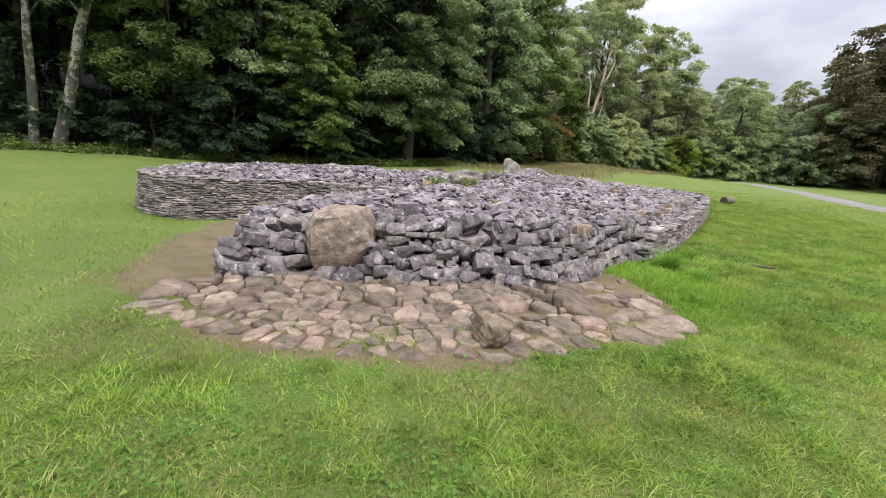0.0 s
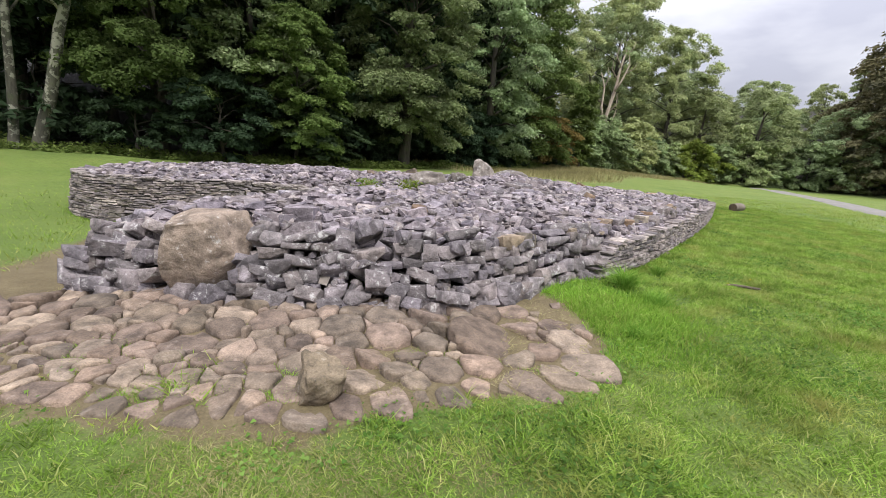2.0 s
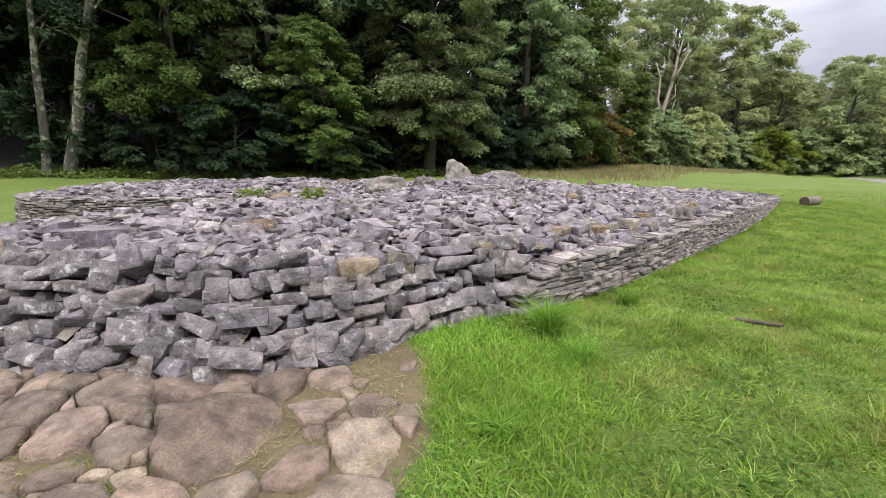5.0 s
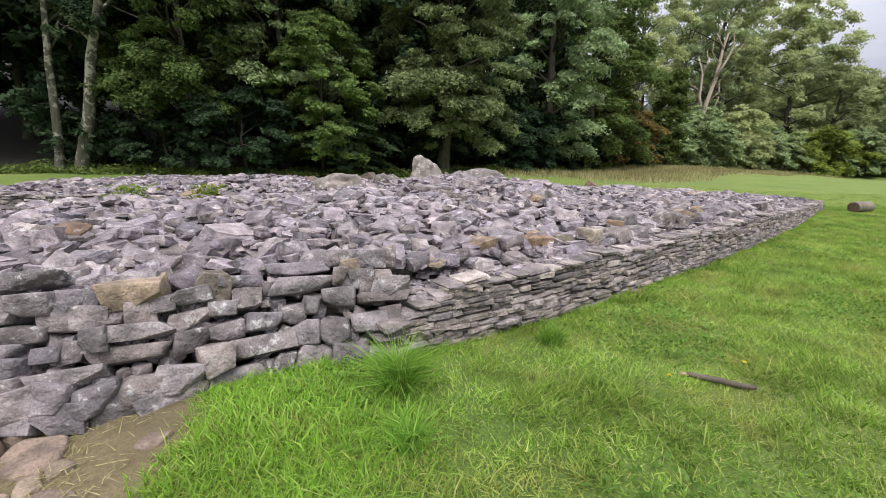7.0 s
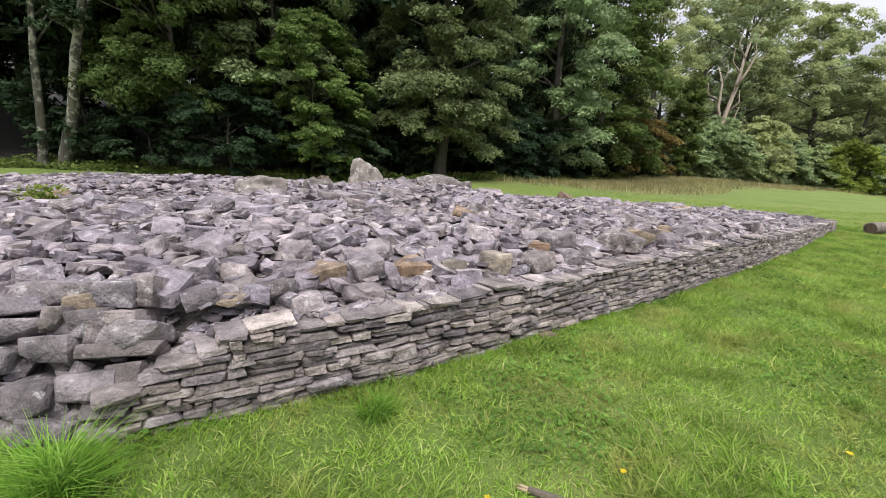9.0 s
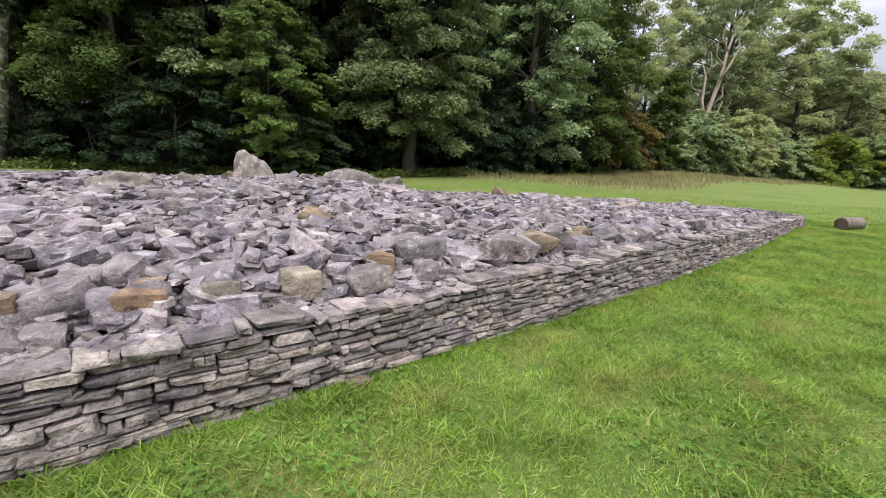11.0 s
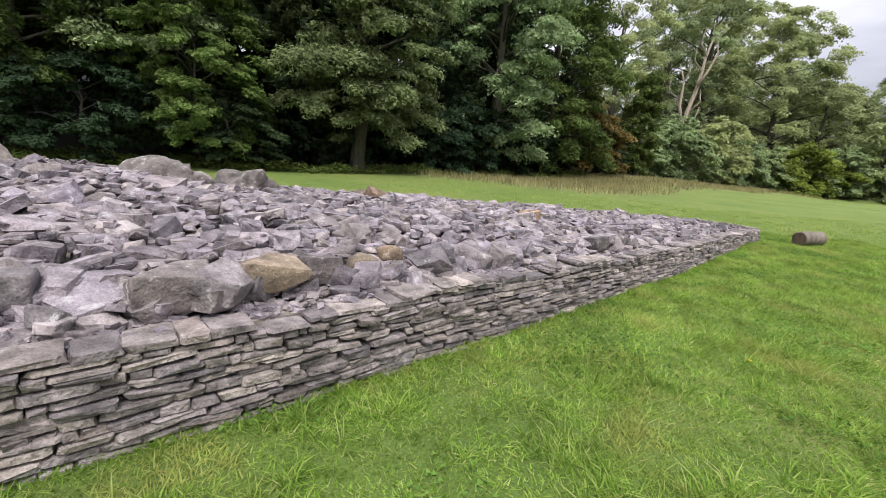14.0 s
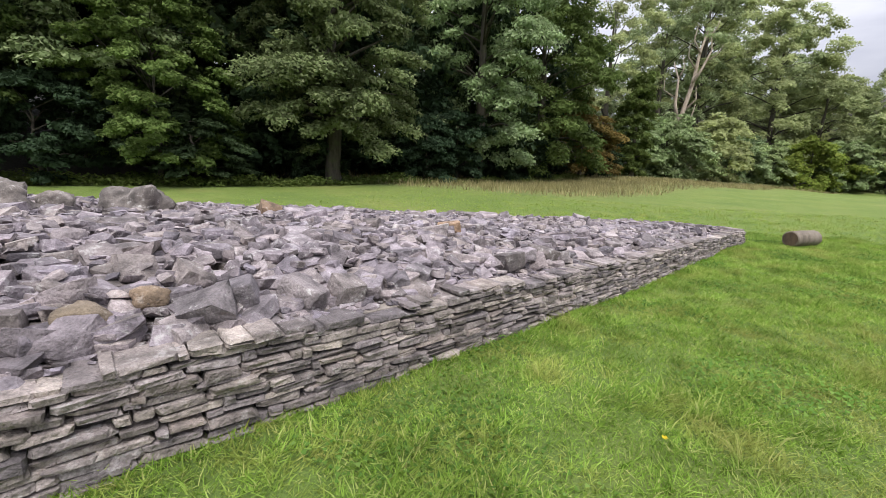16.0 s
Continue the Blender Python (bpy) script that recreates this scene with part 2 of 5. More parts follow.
M_LEAF_RED = leaf_material("leaf_brown_far", (0.120, 0.112, 0.064), (0.150, 0.137, 0.077), (0.177, 0.159, 0.094), 0.35, 0.2)
M_BARK = bark_material("bark_brown", (0.028, 0.024, 0.019), (0.085, 0.070, 0.054), 0.4)
M_BIRCH = bark_material("bark_pale", (0.033, 0.030, 0.023), (0.108, 0.101, 0.076), 0.3, 0.85)
M_DEADWOOD = bark_material("bare_deadwood", (0.230, 0.180, 0.140), (0.460, 0.390, 0.315), 0.0)
M_LOG = bark_material("weathered_log_bark", (0.101, 0.079, 0.061), (0.216, 0.180, 0.144), 0.1)
M_STICK = bark_material("dead_stick_bark", (0.06, 0.048, 0.036), (0.15, 0.12, 0.09), 0.15)
M_SPLINTER = bark_material("torn_wood", (0.25, 0.18, 0.11), (0.42, 0.32, 0.2), 0.0)
M_PETAL = leaf_material("yellow_petals", (0.55, 0.42, 0.03), (0.7, 0.55, 0.04), (0.75, 0.6, 0.06), 0.3)
M_LOG_END = bark_material("log_end_wood", (0.035, 0.024, 0.018), (0.11, 0.072, 0.046), 0.0)

# ---- mesh tools ----
RNG = np.random.default_rng(7)


def world_of(ob):
    return ob.matrix_basis if ob.parent is None else world_of(ob.parent) @ ob.matrix_parent_inverse @ ob.matrix_basis


def thing(name, at, label, category, group=""):
    ob = new(name)
    ob.empty_display_size = 0.2
    ob.matrix_basis = Matrix.Translation(at)
    return tagged(ob, label, category, group)


def part(name, data, material, parent, label="", at=None):
    """Links a mesh (or a bmesh) as one object under its thing; at is its pose in the world."""
    if isinstance(data, bmesh.types.BMesh):
        me = bpy.data.meshes.new(name)
        data.to_mesh(me)
        data.free()
        data = me
    if material is not None and not data.materials:
        data.materials.append(material)
    ob = new(name, data)
    if parent is not None:
        ob.parent = parent
        ob.matrix_parent_inverse = world_of(parent).inverted()
    ob.matrix_basis = at if at is not None else Matrix.Identity(4)
    return tagged(ob, label)


def mesh_np(name, v, f, smooth=False):
    """A mesh from arrays: vertices (n, 3), faces (m, corners)."""
    v, f = np.asarray(v, np.float32), np.asarray(f, np.int32)
    me = bpy.data.meshes.new(name)
    me.vertices.add(len(v))
    me.vertices.foreach_set("co", v.ravel())
    me.loops.add(f.size)
    me.loops.foreach_set("vertex_index", f.ravel())
    me.polygons.add(len(f))
    me.polygons.foreach_set("loop_start", np.arange(0, f.size, f.shape[1], dtype=np.int32))
    me.update(calc_edges=True)
    if smooth:
        me.shade_smooth()
    else:
        me.shade_flat()
    return me


def arrays(bm):
    """Triangles of a bmesh as arrays; frees it."""
    bmesh.ops.triangulate(bm, faces=bm.faces[:])
    bm.verts.index_update()
    v = np.array([p.co[:] for p in bm.verts])
    f = np.array([[c.index for c in q.verts] for q in bm.faces])
    bm.free()
    return v, f


def joined_mesh(name, shapes, picks, mats):
    """One mesh of many pieces: shapes[picks[i]] at the pose mats[i]."""
    vs, fs, off = [], [], 0
    for k, m in zip(picks, mats):
        v, f = shapes[k]
        m = np.array(m)
        vs.append(v @ m[:3, :3].T + m[:3, 3])
        fs.append(f + off)
        off += len(v)
    return mesh_np(name, np.concatenate(vs), np.concatenate(fs))


def inside(px, py, poly):
    hit = np.zeros(np.shape(px), bool)
    for (x0, y0), (x1, y1) in zip(poly, poly[1:] + poly[:1]):
        if y0 != y1:
            hit ^= ((y0 > py) != (y1 > py)) & (px < (x1 - x0) * (py - y0) / (y1 - y0) + x0)
    return hit


def distance(px, py, line, closed=False):
    """Distance to a polyline."""
    best = np.full(np.shape(px), 1e9)
    for (x0, y0), (x1, y1) in zip(line, line[1:] + (line[:1] if closed else [])):
        dx, dy = x1 - x0, y1 - y0
        s = np.clip(((px - x0) * dx + (py - y0) * dy) / (dx * dx + dy * dy + 1e-9), 0, 1)
        best = np.minimum(best, np.hypot(px - x0 - s * dx, py - y0 - s * dy))
    return best


def smooth_line(pts, n=6):
    """A rounded polyline through the points (Catmull-Rom)."""
    p = np.array([pts[0], *pts, pts[-1]], float)
    out = []
    for i in range(1, len(p) - 2):
        for s in np.linspace(0, 1, n, endpoint=False):
            a, b, c, d = p[i - 1], p[i], p[i + 1], p[i + 2]
            out.append(tuple(0.5 * (2 * b + (c - a) * s + (2 * a - 5 * b + 4 * c - d) * s ** 2 + (3 * b - a - 3 * c + d) * s ** 3)))
    return out + [tuple(p[-1])]


def wave(x, y, f, seed=0.0):
    """Cheap smooth noise for arrays, about -1 to 1."""
    return (np.sin(f * (1.0 * x + 0.63 * y) + seed) + np.sin(f * (-0.74 * x + 1.27 * y) + 2.1 * seed + 1.3)
            + np.sin(f * (1.71 * x - 0.39 * y) + 0.7 * seed + 4.2) + np.sin(f * (0.21 * x + 1.93 * y) + 1.9 * seed + 2.6)) / 3.0


# ---- the plan ----
EAST = smooth_line([(3.47, 6.96), (5.05, 8.84), (6.42, 10.82), (8.15, 13.27), (10.7, 17.3), (13.95, 22.8)])
NORTH = smooth_line([(13.95, 22.8), (13.3, 23.1), (9.0, 21.8), (2.6, 19.3), (-3.0, 17.4), (-6.9, 15.4), (-8.1, 13.0)])
WEST = smooth_line([(-8.1, 13.0), (-8.2, 11.4), (-7.55, 10.2), (-6.3, 9.75), (-4.9, 10.1), (-3.6, 10.75), (-2.0, 11.2), (-0.9, 11.6)])
HORN_IN = smooth_line([(-0.9, 11.0), (-1.9, 9.6), (-2.7, 8.0), (-3.2, 6.4), (-2.95, 5.15)])
FRONT = smooth_line([(-2.95, 5.15), (-1.9, 5.2), (-0.8, 5.05), (0.1, 5.16), (0.9, 5.28), (1.5, 5.42), (2.05, 5.75), (2.45, 6.15), (2.85, 6.62), (3.47, 6.96)])
OUTLINE = EAST + NORTH[1:] + WEST[1:] + HORN_IN + FRONT[1:-1]
WOOD_EDGE = [(-60, 6), (-32, 12), (-18, 20.5), (-9, 27), (-3, 33), (3, 42), (9, 55), (17, 64), (27, 79), (46, 87), (64, 84), (85, 72), (120, 50), (180, 20)]
PAVING = [(-3.0, 5.1), (-3.1, 4.4), (-2.5, 3.9), (-1.9, 3.62), (-1.35, 3.45), (-0.4, 3.3), (0.5, 3.48), (0.95, 3.72), (1.5, 3.92), (2.1, 4.12), (2.62, 4.55), (2.75, 5.0), (2.62, 5.6), (2.45, 6.0), (1.5, 5.6), (0.5, 5.4), (-1.0, 5.4)]
WORN_PATH = [(-4.6, 9.4), (-4.5, 7.8), (-4.0, 6.4), (-3.5, 5.3)]
WORN_FRONT = [(-3.5, 5.3), (-2.7, 4.2), (-1.9, 3.65), (-0.8, 3.42), (0.5, 3.45)]
LANE = [(-1.0, 0.5), (0.5, 1.5), (3.0, 3.5), (6.5, 7.8), (10.0, 13.0), (13.0, 18.5), (15.5, 23.5)]
ROAD = [(14, 0), (22, 16), (28, 29), (36, 45), (46.5, 66), (56, 84)]
# spot heights of the ground: x, y, z
SPOTS = np.array([(0, 0, -.2), (0, 4.9, -.21), (0, 4.0, -.25), (-3, -3, -.25), (4, 2, -.22), (8, 8, -.2), (2.4, 4.4, -.28), (-2.6, 4.6, -.33), (2.9, 6.5, -.1), (4.9, 8.7, -.16), (7, 11.5, -.19), (13, 21, -.24), (15.6, 23.7, -.38),
                  (-6, 9, -.56), (-4, 8, -.5), (-10, 12, -.42), (-18, 20, .17), (-9, 27, .02), (0, 36, .2), (16, 62, .58), (30, 76, .1), (46, 84, -.8), (22, 22, -.2),
                  (40, 60, -.35), (60, 70, -.8), (30, 20, -.3), (15, -10, -.2), (-20, -5, -.3)])


def ground_z(x, y):
    x, y = np.asarray(x, float), np.asarray(y, float)
    num, den = np.zeros(x.shape), np.zeros(x.shape)
    for sx, sy, sz in SPOTS:
        w = 1.0 / (0.6 + (x - sx) ** 2 + (y - sy) ** 2) ** 1.5
        num += w * sz
        den += w
    z = num / den
    d = distance(x, y, WOOD_EDGE)
    behind = inside(x, y, WOOD_EDGE + [(400, 20), (400, 600), (-400, 600), (-400, 6)])
    z += np.where(behind, np.clip(d - 3, 0, 90) * np.where(x > 50, 0.3, 0.24), 0.0)
    return z + 0.02 * wave(x, y, 1.7) + 0.01 * wave(x, y, 5.1, 2.0)


def worn_at(x, y):
    w = np.maximum(1.25 - distance(x, y, WORN_PATH) / 0.95, 1.15 - distance(x, y, WORN_FRONT) / 0.5)
    w = np.maximum(w, np.where(inside(x, y, PAVING), 1.0, 1.0 - distance(x, y, PAVING, True) / 0.34))
    w = np.maximum(w, (0.40 - distance(x, y, PAVING, True) / 6.0) * np.clip((1.6 - x) / 1.6, 0, 1))  # thin trodden turf
    green = np.maximum(0.9 - np.hypot(x + 0.5, y - 3.75) / 0.4, 0) + np.maximum(0.5 * wave(x, y, 6.0, 1.7) - 0.15, 0) * (y < 4.1)
    return np.clip(w - green, 0, 1)


def dry_at(x, y):
    d = distance(x, y, WOOD_EDGE)
    return np.clip(1.1 - np.abs(d - 4.5) / 8.0, 0, 1) * np.clip((y - 31) / 10, 0, 1) * np.clip((52 - x) / 25, 0, 1) * 0.8


BEHIND = WOOD_EDGE + [(400, 20), (400, 600), (-400, 600), (-400, 6)]


def shaded_litter_at(x, y):
    """Leaf litter under the trees; its colour also holds the shade there."""
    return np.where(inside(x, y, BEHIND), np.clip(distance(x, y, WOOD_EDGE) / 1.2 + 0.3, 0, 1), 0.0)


def rim_z(x, y):
    """Top of the revetment beneath which the heap begins."""
    z = 0.33 - 0.12 * np.clip((y - 13) / 3.5, 0, 1) - 0.17 * np.clip((y - 16.5) / 6, 0, 1)
    return z + np.where(np.asarray(x) < -2.5, 0.08, 0.0) - 0.30 * np.clip(1 - np.hypot(x + 2.9, y - 5.2) / 1.6, 0, 1)


def heap_z(x, y):
    """Surface of the cairn's rubble."""
    x, y = np.asarray(x, float), np.asarray(y, float)
    d = distance(x, y, OUTLINE, True)
    z = rim_z(x, y) + 0.50 * (1 - np.exp(-np.maximum(d - 0.28, 0) / 1.25)) * np.clip(1.1 - 0.06 * (y - 11), 0.3, 1) * np.clip(1 + 0.10 * (x + 1.0), 0.45, 1)
    z = z + 0.17 * np.exp(-((x - 2.5) ** 2 + (y - 12.7) ** 2) / 1.5 ** 2)
    # broken chamber and passage
    for cx, cy, r, deep in ((3.25, 15.5, 0.95, 0.55), (0.6, 12.6, 0.8, 0.3), (-0.7, 11.3, 0.7, 0.35)):
        z -= deep * np.exp(-((x - cx) ** 2 + (y - cy) ** 2) / r ** 2)
    z -= 0.2 * np.exp(-((x - 3.6) ** 2 / 0.16 + (y - 11.2) ** 2 / 0.6))
    # battered front of the horn
    front = distance(x, y, FRONT)
    z = np.where(front < 0.55, np.minimum(z, -0.12 + 1.15 * front), z)
    return z + 0.05 * wave(x, y, 2.3, 1.0)


# ---- ground ----


def build_ground():
    def axis(lo, hi, fine):
        inner = np.arange(lo, hi, fine)
        out = [hi]
        step = fine
        while out[-1] < hi + 900:
            step *= 1.17
            out.append(out[-1] + step)
        back = [lo]
        step = fine
        while back[-1] > lo - 900:
            step *= 1.17
            back.append(back[-1] - step)
        return np.concatenate([back[::-1], inner[1:], out])
    xs, ys = axis(-9, 16, 0.2), axis(-1, 25, 0.2)
    gx, gy = np.meshgrid(xs, ys, indexing="ij")
    v = np.stack([gx, gy, ground_z(gx, gy)], -1).reshape(-1, 3)
    i = np.arange(len(xs) * len(ys)).reshape(len(xs), len(ys))
    f = np.stack([i[:-1, :-1], i[1:, :-1], i[1:, 1:], i[:-1, 1:]], -1).reshape(-1, 4)
    me = mesh_np("ground", v, f, True)
    for name, values in (("worn", worn_at(v[:, 0], v[:, 1])), ("dry", dry_at(v[:, 0], v[:, 1])), ("shaded_litter", shaded_litter_at(v[:, 0], v[:, 1])), ("sward", np.clip((distance(v[:, 0], v[:, 1], LANE) - 4) / 9, 0, 1))):
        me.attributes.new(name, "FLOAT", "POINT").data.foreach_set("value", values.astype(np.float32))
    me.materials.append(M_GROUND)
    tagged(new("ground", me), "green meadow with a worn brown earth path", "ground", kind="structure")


def build_road():
    line = smooth_line(ROAD, 10)
    v, f = [], []
    for k, (x, y) in enumerate(line):
        a, b = line[max(k - 1, 0)], line[min(k + 1, len(line) - 1)]
        d = np.array([b[0] - a[0], b[1] - a[1]])
        d /= np.hypot(*d)
        for s, up in ((-1.35, -0.03), (-1.2, 0.035), (-0.4, 0.06), (0.4, 0.06), (1.2, 0.035), (1.35, -0.03)):
            px, py = x + d[1] * s, y - d[0] * s
            v.append((px, py, float(ground_z(px, py)) + up))
    for k in range(len(line) - 1):
        for j in range(5):
            f.append((6 * k + j, 6 * k + j + 1, 6 * k + j + 7, 6 * k + j + 6))
    me = mesh_np("road", v, f, True)
    me.materials.append(M_ROAD)
    tagged(new("road", me), "pale grey gravel track across the meadow", "road", kind="structure")


build_ground()
build_road()

# ---- stones ----


def cut_stone(rng, cuts, flat=1.0, jitter=0.25):
    """A broken block: a box trimmed by planes, about one unit across."""
    bm = bmesh.new()
    bmesh.ops.create_cube(bm, size=1.0)
    for p in bm.verts:
        p.co += Vector(rng.uniform(-jitter, jitter, 3) * 0.5)
    for _ in range(cuts):
        no = Vector(rng.normal(size=3)).normalized()
        at = no * rng.uniform(0.40, 0.56)
        r = bmesh.ops.bisect_plane(bm, geom=bm.verts[:] + bm.edges[:] + bm.faces[:], plane_co=at, plane_no=no, clear_outer=True)
        edges = [e for e in r["geom_cut"] if isinstance(e, bmesh.types.BMEdge)]
        if edges:
            bmesh.ops.contextual_create(bm, geom=edges)
    bmesh.ops.dissolve_degenerate(bm, edges=bm.edges[:], dist=0.02)
    bmesh.ops.recalc_face_normals(bm, faces=bm.faces[:])
    for p in bm.verts:
        p.co.z *= flat
    return arrays(bm)


def worn_stone(rng, cuts, flat=1.0, rough=0.07, rounds=1, soft=0.12):
    """A weathered broken stone: a trimmed block whose faces are split once more, roughened, and its corners worn back."""
    v, f = cut_stone(rng, cuts, 1.0, 0.3)
    bm = bmesh.new()
    vs = [bm.verts.new(p) for p in v]
    for t in f:
        bm.faces.new([vs[i] for i in t])
    for _ in range(rounds):
        bmesh.ops.subdivide_edges(bm, edges=bm.edges[:], cuts=1, use_grid_fill=True)
        bmesh.ops.triangulate(bm, faces=bm.faces[:])
    off = Vector(rng.uniform(-50, 50, 3))
    for p in bm.verts:
        q = p.co.copy()
        k = (0.5 / max(q.length, 0.2)) ** soft
        p.co = q * k * (1 + rough * (noise.noise(q * 3.0 + off) + 0.6 * noise.noise(q * 7 + off)))
        p.co.z *= flat
    return arrays(bm)


def bevelled(bm, offset, segments=1):
    """Worn edges on a block."""
    bmesh.ops.bevel(bm, geom=bm.edges[:], offset=offset, segments=segments, affect="EDGES", profile=0.5, clamp_overlap=True)
    bmesh.ops.remove_doubles(bm, verts=bm.verts[:], dist=0.004)
    bmesh.ops.recalc_face_normals(bm, faces=bm.faces[:])


def soft_stone(rng, cuts, flat):
    """Loose rubble seen from near: a broken block with its edges worn off."""
    v, f = cut_stone(rng, cuts, 1.0, 0.24)
    bm = bmesh.new()
    vs = [bm.verts.new(p) for p in v]
    for t in f:
        bm.faces.new([vs[i] for i in t])
    bmesh.ops.dissolve_limit(bm, angle_limit=radians(4), verts=bm.verts[:], edges=bm.edges[:])
    bevelled(bm, 0.04)
    off = Vector(rng.uniform(-50, 50, 3))
    for p in bm.verts:
        p.co *= 1 + 0.07 * noise.noise(p.co * 2.6 + off)
        p.co.z *= flat
    return arrays(bm)


def laid_block(rng):
    """A rough walling block: a skewed box with one or two corners knocked off, split faces and rounded edges."""
    bm = bmesh.new()
    bmesh.ops.create_cube(bm, size=1.0)
    for p in bm.verts:
        p.co += Vector((rng.uniform(-0.12, 0.12), rng.uniform(-0.08, 0.08), rng.uniform(-0.13, 0.13)))
    for _ in range(int(rng.integers(1, 4))):
        no = Vector((rng.choice((-1, 1)) * rng.uniform(0.5, 1), rng.uniform(-0.7, 0.7), rng.choice((-1, 1)) * rng.uniform(0.3, 1))).normalized()
        r = bmesh.ops.bisect_plane(bm, geom=bm.verts[:] + bm.edges[:] + bm.faces[:], plane_co=no * rng.uniform(0.46, 0.58), plane_no=no, clear_outer=True)
        edges = [e for e in r["geom_cut"] if isinstance(e, bmesh.types.BMEdge)]
        if edges:
            bmesh.ops.contextual_create(bm, geom=edges)
    bevelled(bm, 0.085, 2)
    bmesh.ops.triangulate(bm, faces=bm.faces[:])
    long = [e for e in bm.edges if e.calc_length() > 0.35]
    bmesh.ops.subdivide_edges(bm, edges=long, cuts=1)
    off = Vector(rng.uniform(-50, 50, 3))
    for p in bm.verts:
        p.co *= 1 + 0.07 * noise.noise(p.co * 2.0 + off) + 0.025 * noise.noise(p.co * 6.0 + off)
    return arrays(bm)


def slab_stone(rng):
    """A thin quarried slab with chipped corners: a skewed box whose edges are broken off."""
    bm = bmesh.new()
    bmesh.ops.create_cube(bm, size=1.0)
    for p in bm.verts:
        p.co += Vector((rng.uniform(-0.09, 0.09), rng.uniform(-0.04, 0.04), rng.uniform(-0.16, 0.16)))
    bmesh.ops.bevel(bm, geom=bm.edges[:], offset=0.085, segments=1, affect="EDGES", profile=0.5)
    for p in bm.verts:
        p.co += Vector(rng.uniform(-0.035, 0.035, 3))
    return arrays(bm)


def round_stone(rng, flat, rough=0.16, div=2, square=0.0):
    """A weathered cobble or boulder."""
    bm = bmesh.new()
    bmesh.ops.create_icosphere(bm, subdivisions=div, radius=0.5)
    off = Vector(rng.uniform(-50, 50, 3))
    for p in bm.verts:
        d = p.co.normalized()
        k = 1 + rough * 2.2 * noise.noise(d * 1.3 + off) + rough * noise.noise(d * 3.1 + off) + 0.4 * rough * noise.noise(d * 7 + off)
        if square:
            k *= 1 + square * (1 / max(abs(d.x), abs(d.y), abs(d.z)) - 1)
        p.co = Vector((p.co.x * k, p.co.y * k, p.co.z * k * flat))
    return arrays(bm)


SHAPES_NEAR = [soft_stone(np.random.default_rng(130 + i), 5, (0.72, 0.52, 0.36)[i % 3]) for i in range(24)]
SHAPES_RUBBLE = [cut_stone(np.random.default_rng(100 + i), 5, (0.64, 0.46, 0.31)[i % 3]) for i in range(24)]
SHAPES_BLOCK = [laid_block(np.random.default_rng(200 + i)) for i in range(24)]
SHAPES_SLAB = [slab_stone(np.random.default_rng(300 + i)) for i in range(14)]


def shared(name, shapes, material, smooth=False, crease=None):
    out = []
    for v, f in shapes:
        me = mesh_np(name, v, f, smooth or crease is not None)
        if crease is not None:
            me.set_sharp_from_angle(angle=radians(crease))
        me.materials.append(material)
        out.append(me)
    return out


MESH_RUBBLE, MESH_BLOCK = shared("stone", SHAPES_NEAR, M_STONE, False, 32), shared("block", SHAPES_BLOCK, M_BLOCK, False, 40)
MESH_SLAB = shared("slab", SHAPES_SLAB, M_SLAB)
MESH_TAN = shared("tan_stone", SHAPES_BLOCK[4:8], M_TAN, False, 40)
SHAPES_ROUND = [round_stone(np.random.default_rng(440 + i), 0.7, 0.14, 3, 0.3) for i in range(4)]
MESH_ROUND_BROWN = shared("round_stone", SHAPES_ROUND, M_BROWN, True)
MESH_RUBBLE_BROWN = shared("brown_stone", SHAPES_NEAR[:8] + SHAPES_BLOCK[:4], M_BROWN, False, 40)


def place(x, y, z, rx, ry, rz, sx, sy, sz):
    """A pose in metres and degrees, with a size on each axis."""
    return pose(x, y, z, rx, ry, rz) @ Matrix.Diagonal((sx, sy, sz, 1))


def lay(parent, name, meshes, shapes, picks, mats, near, most, material_joined, stuff_name, fine=None, reach=0.0):
    """The pieces nearest to the lane as parts, the others joined into one; those within reach in their finer shapes."""
    order = np.argsort(near, kind="stable")
    for k in order[:most]:
        part(name, meshes[picks[k]], None, parent, at=mats[k])
    rest = order[most:]
    close = rest[near[rest] < reach]
    for which, forms in ((close, fine), (rest[len(close):], shapes)):
        if len(which):
            me = joined_mesh(stuff_name, forms, [picks[k] for k in which], [mats[k] for k in which])
            if forms is fine:
                me.shade_smooth()
                me.set_sharp_from_angle(angle=radians(36))
            tagged(part(stuff_name, me, material_joined, parent), kind="stuff")


def along(line, closed=False):
    """Length table of a polyline: returns a function s -> (x, y, tangent angle)."""
    p = np.array(line)
    seg = np.hypot(*(p[1:] - p[:-1]).T)
    s = np.concatenate([[0], np.cumsum(seg)])

    def at(u):
        u = min(max(u, 0), s[-1])
        x, y = np.interp(u, s, p[:, 0]), np.interp(u, s, p[:, 1])
        x0, y0 = np.interp(u - 0.15, s, p[:, 0]), np.interp(u - 0.15, s, p[:, 1])
        x1, y1 = np.interp(u + 0.15, s, p[:, 0]), np.interp(u + 0.15, s, p[:, 1])
        return float(x), float(y), math.atan2(y1 - y0, x1 - x0)
    return at, float(s[-1])


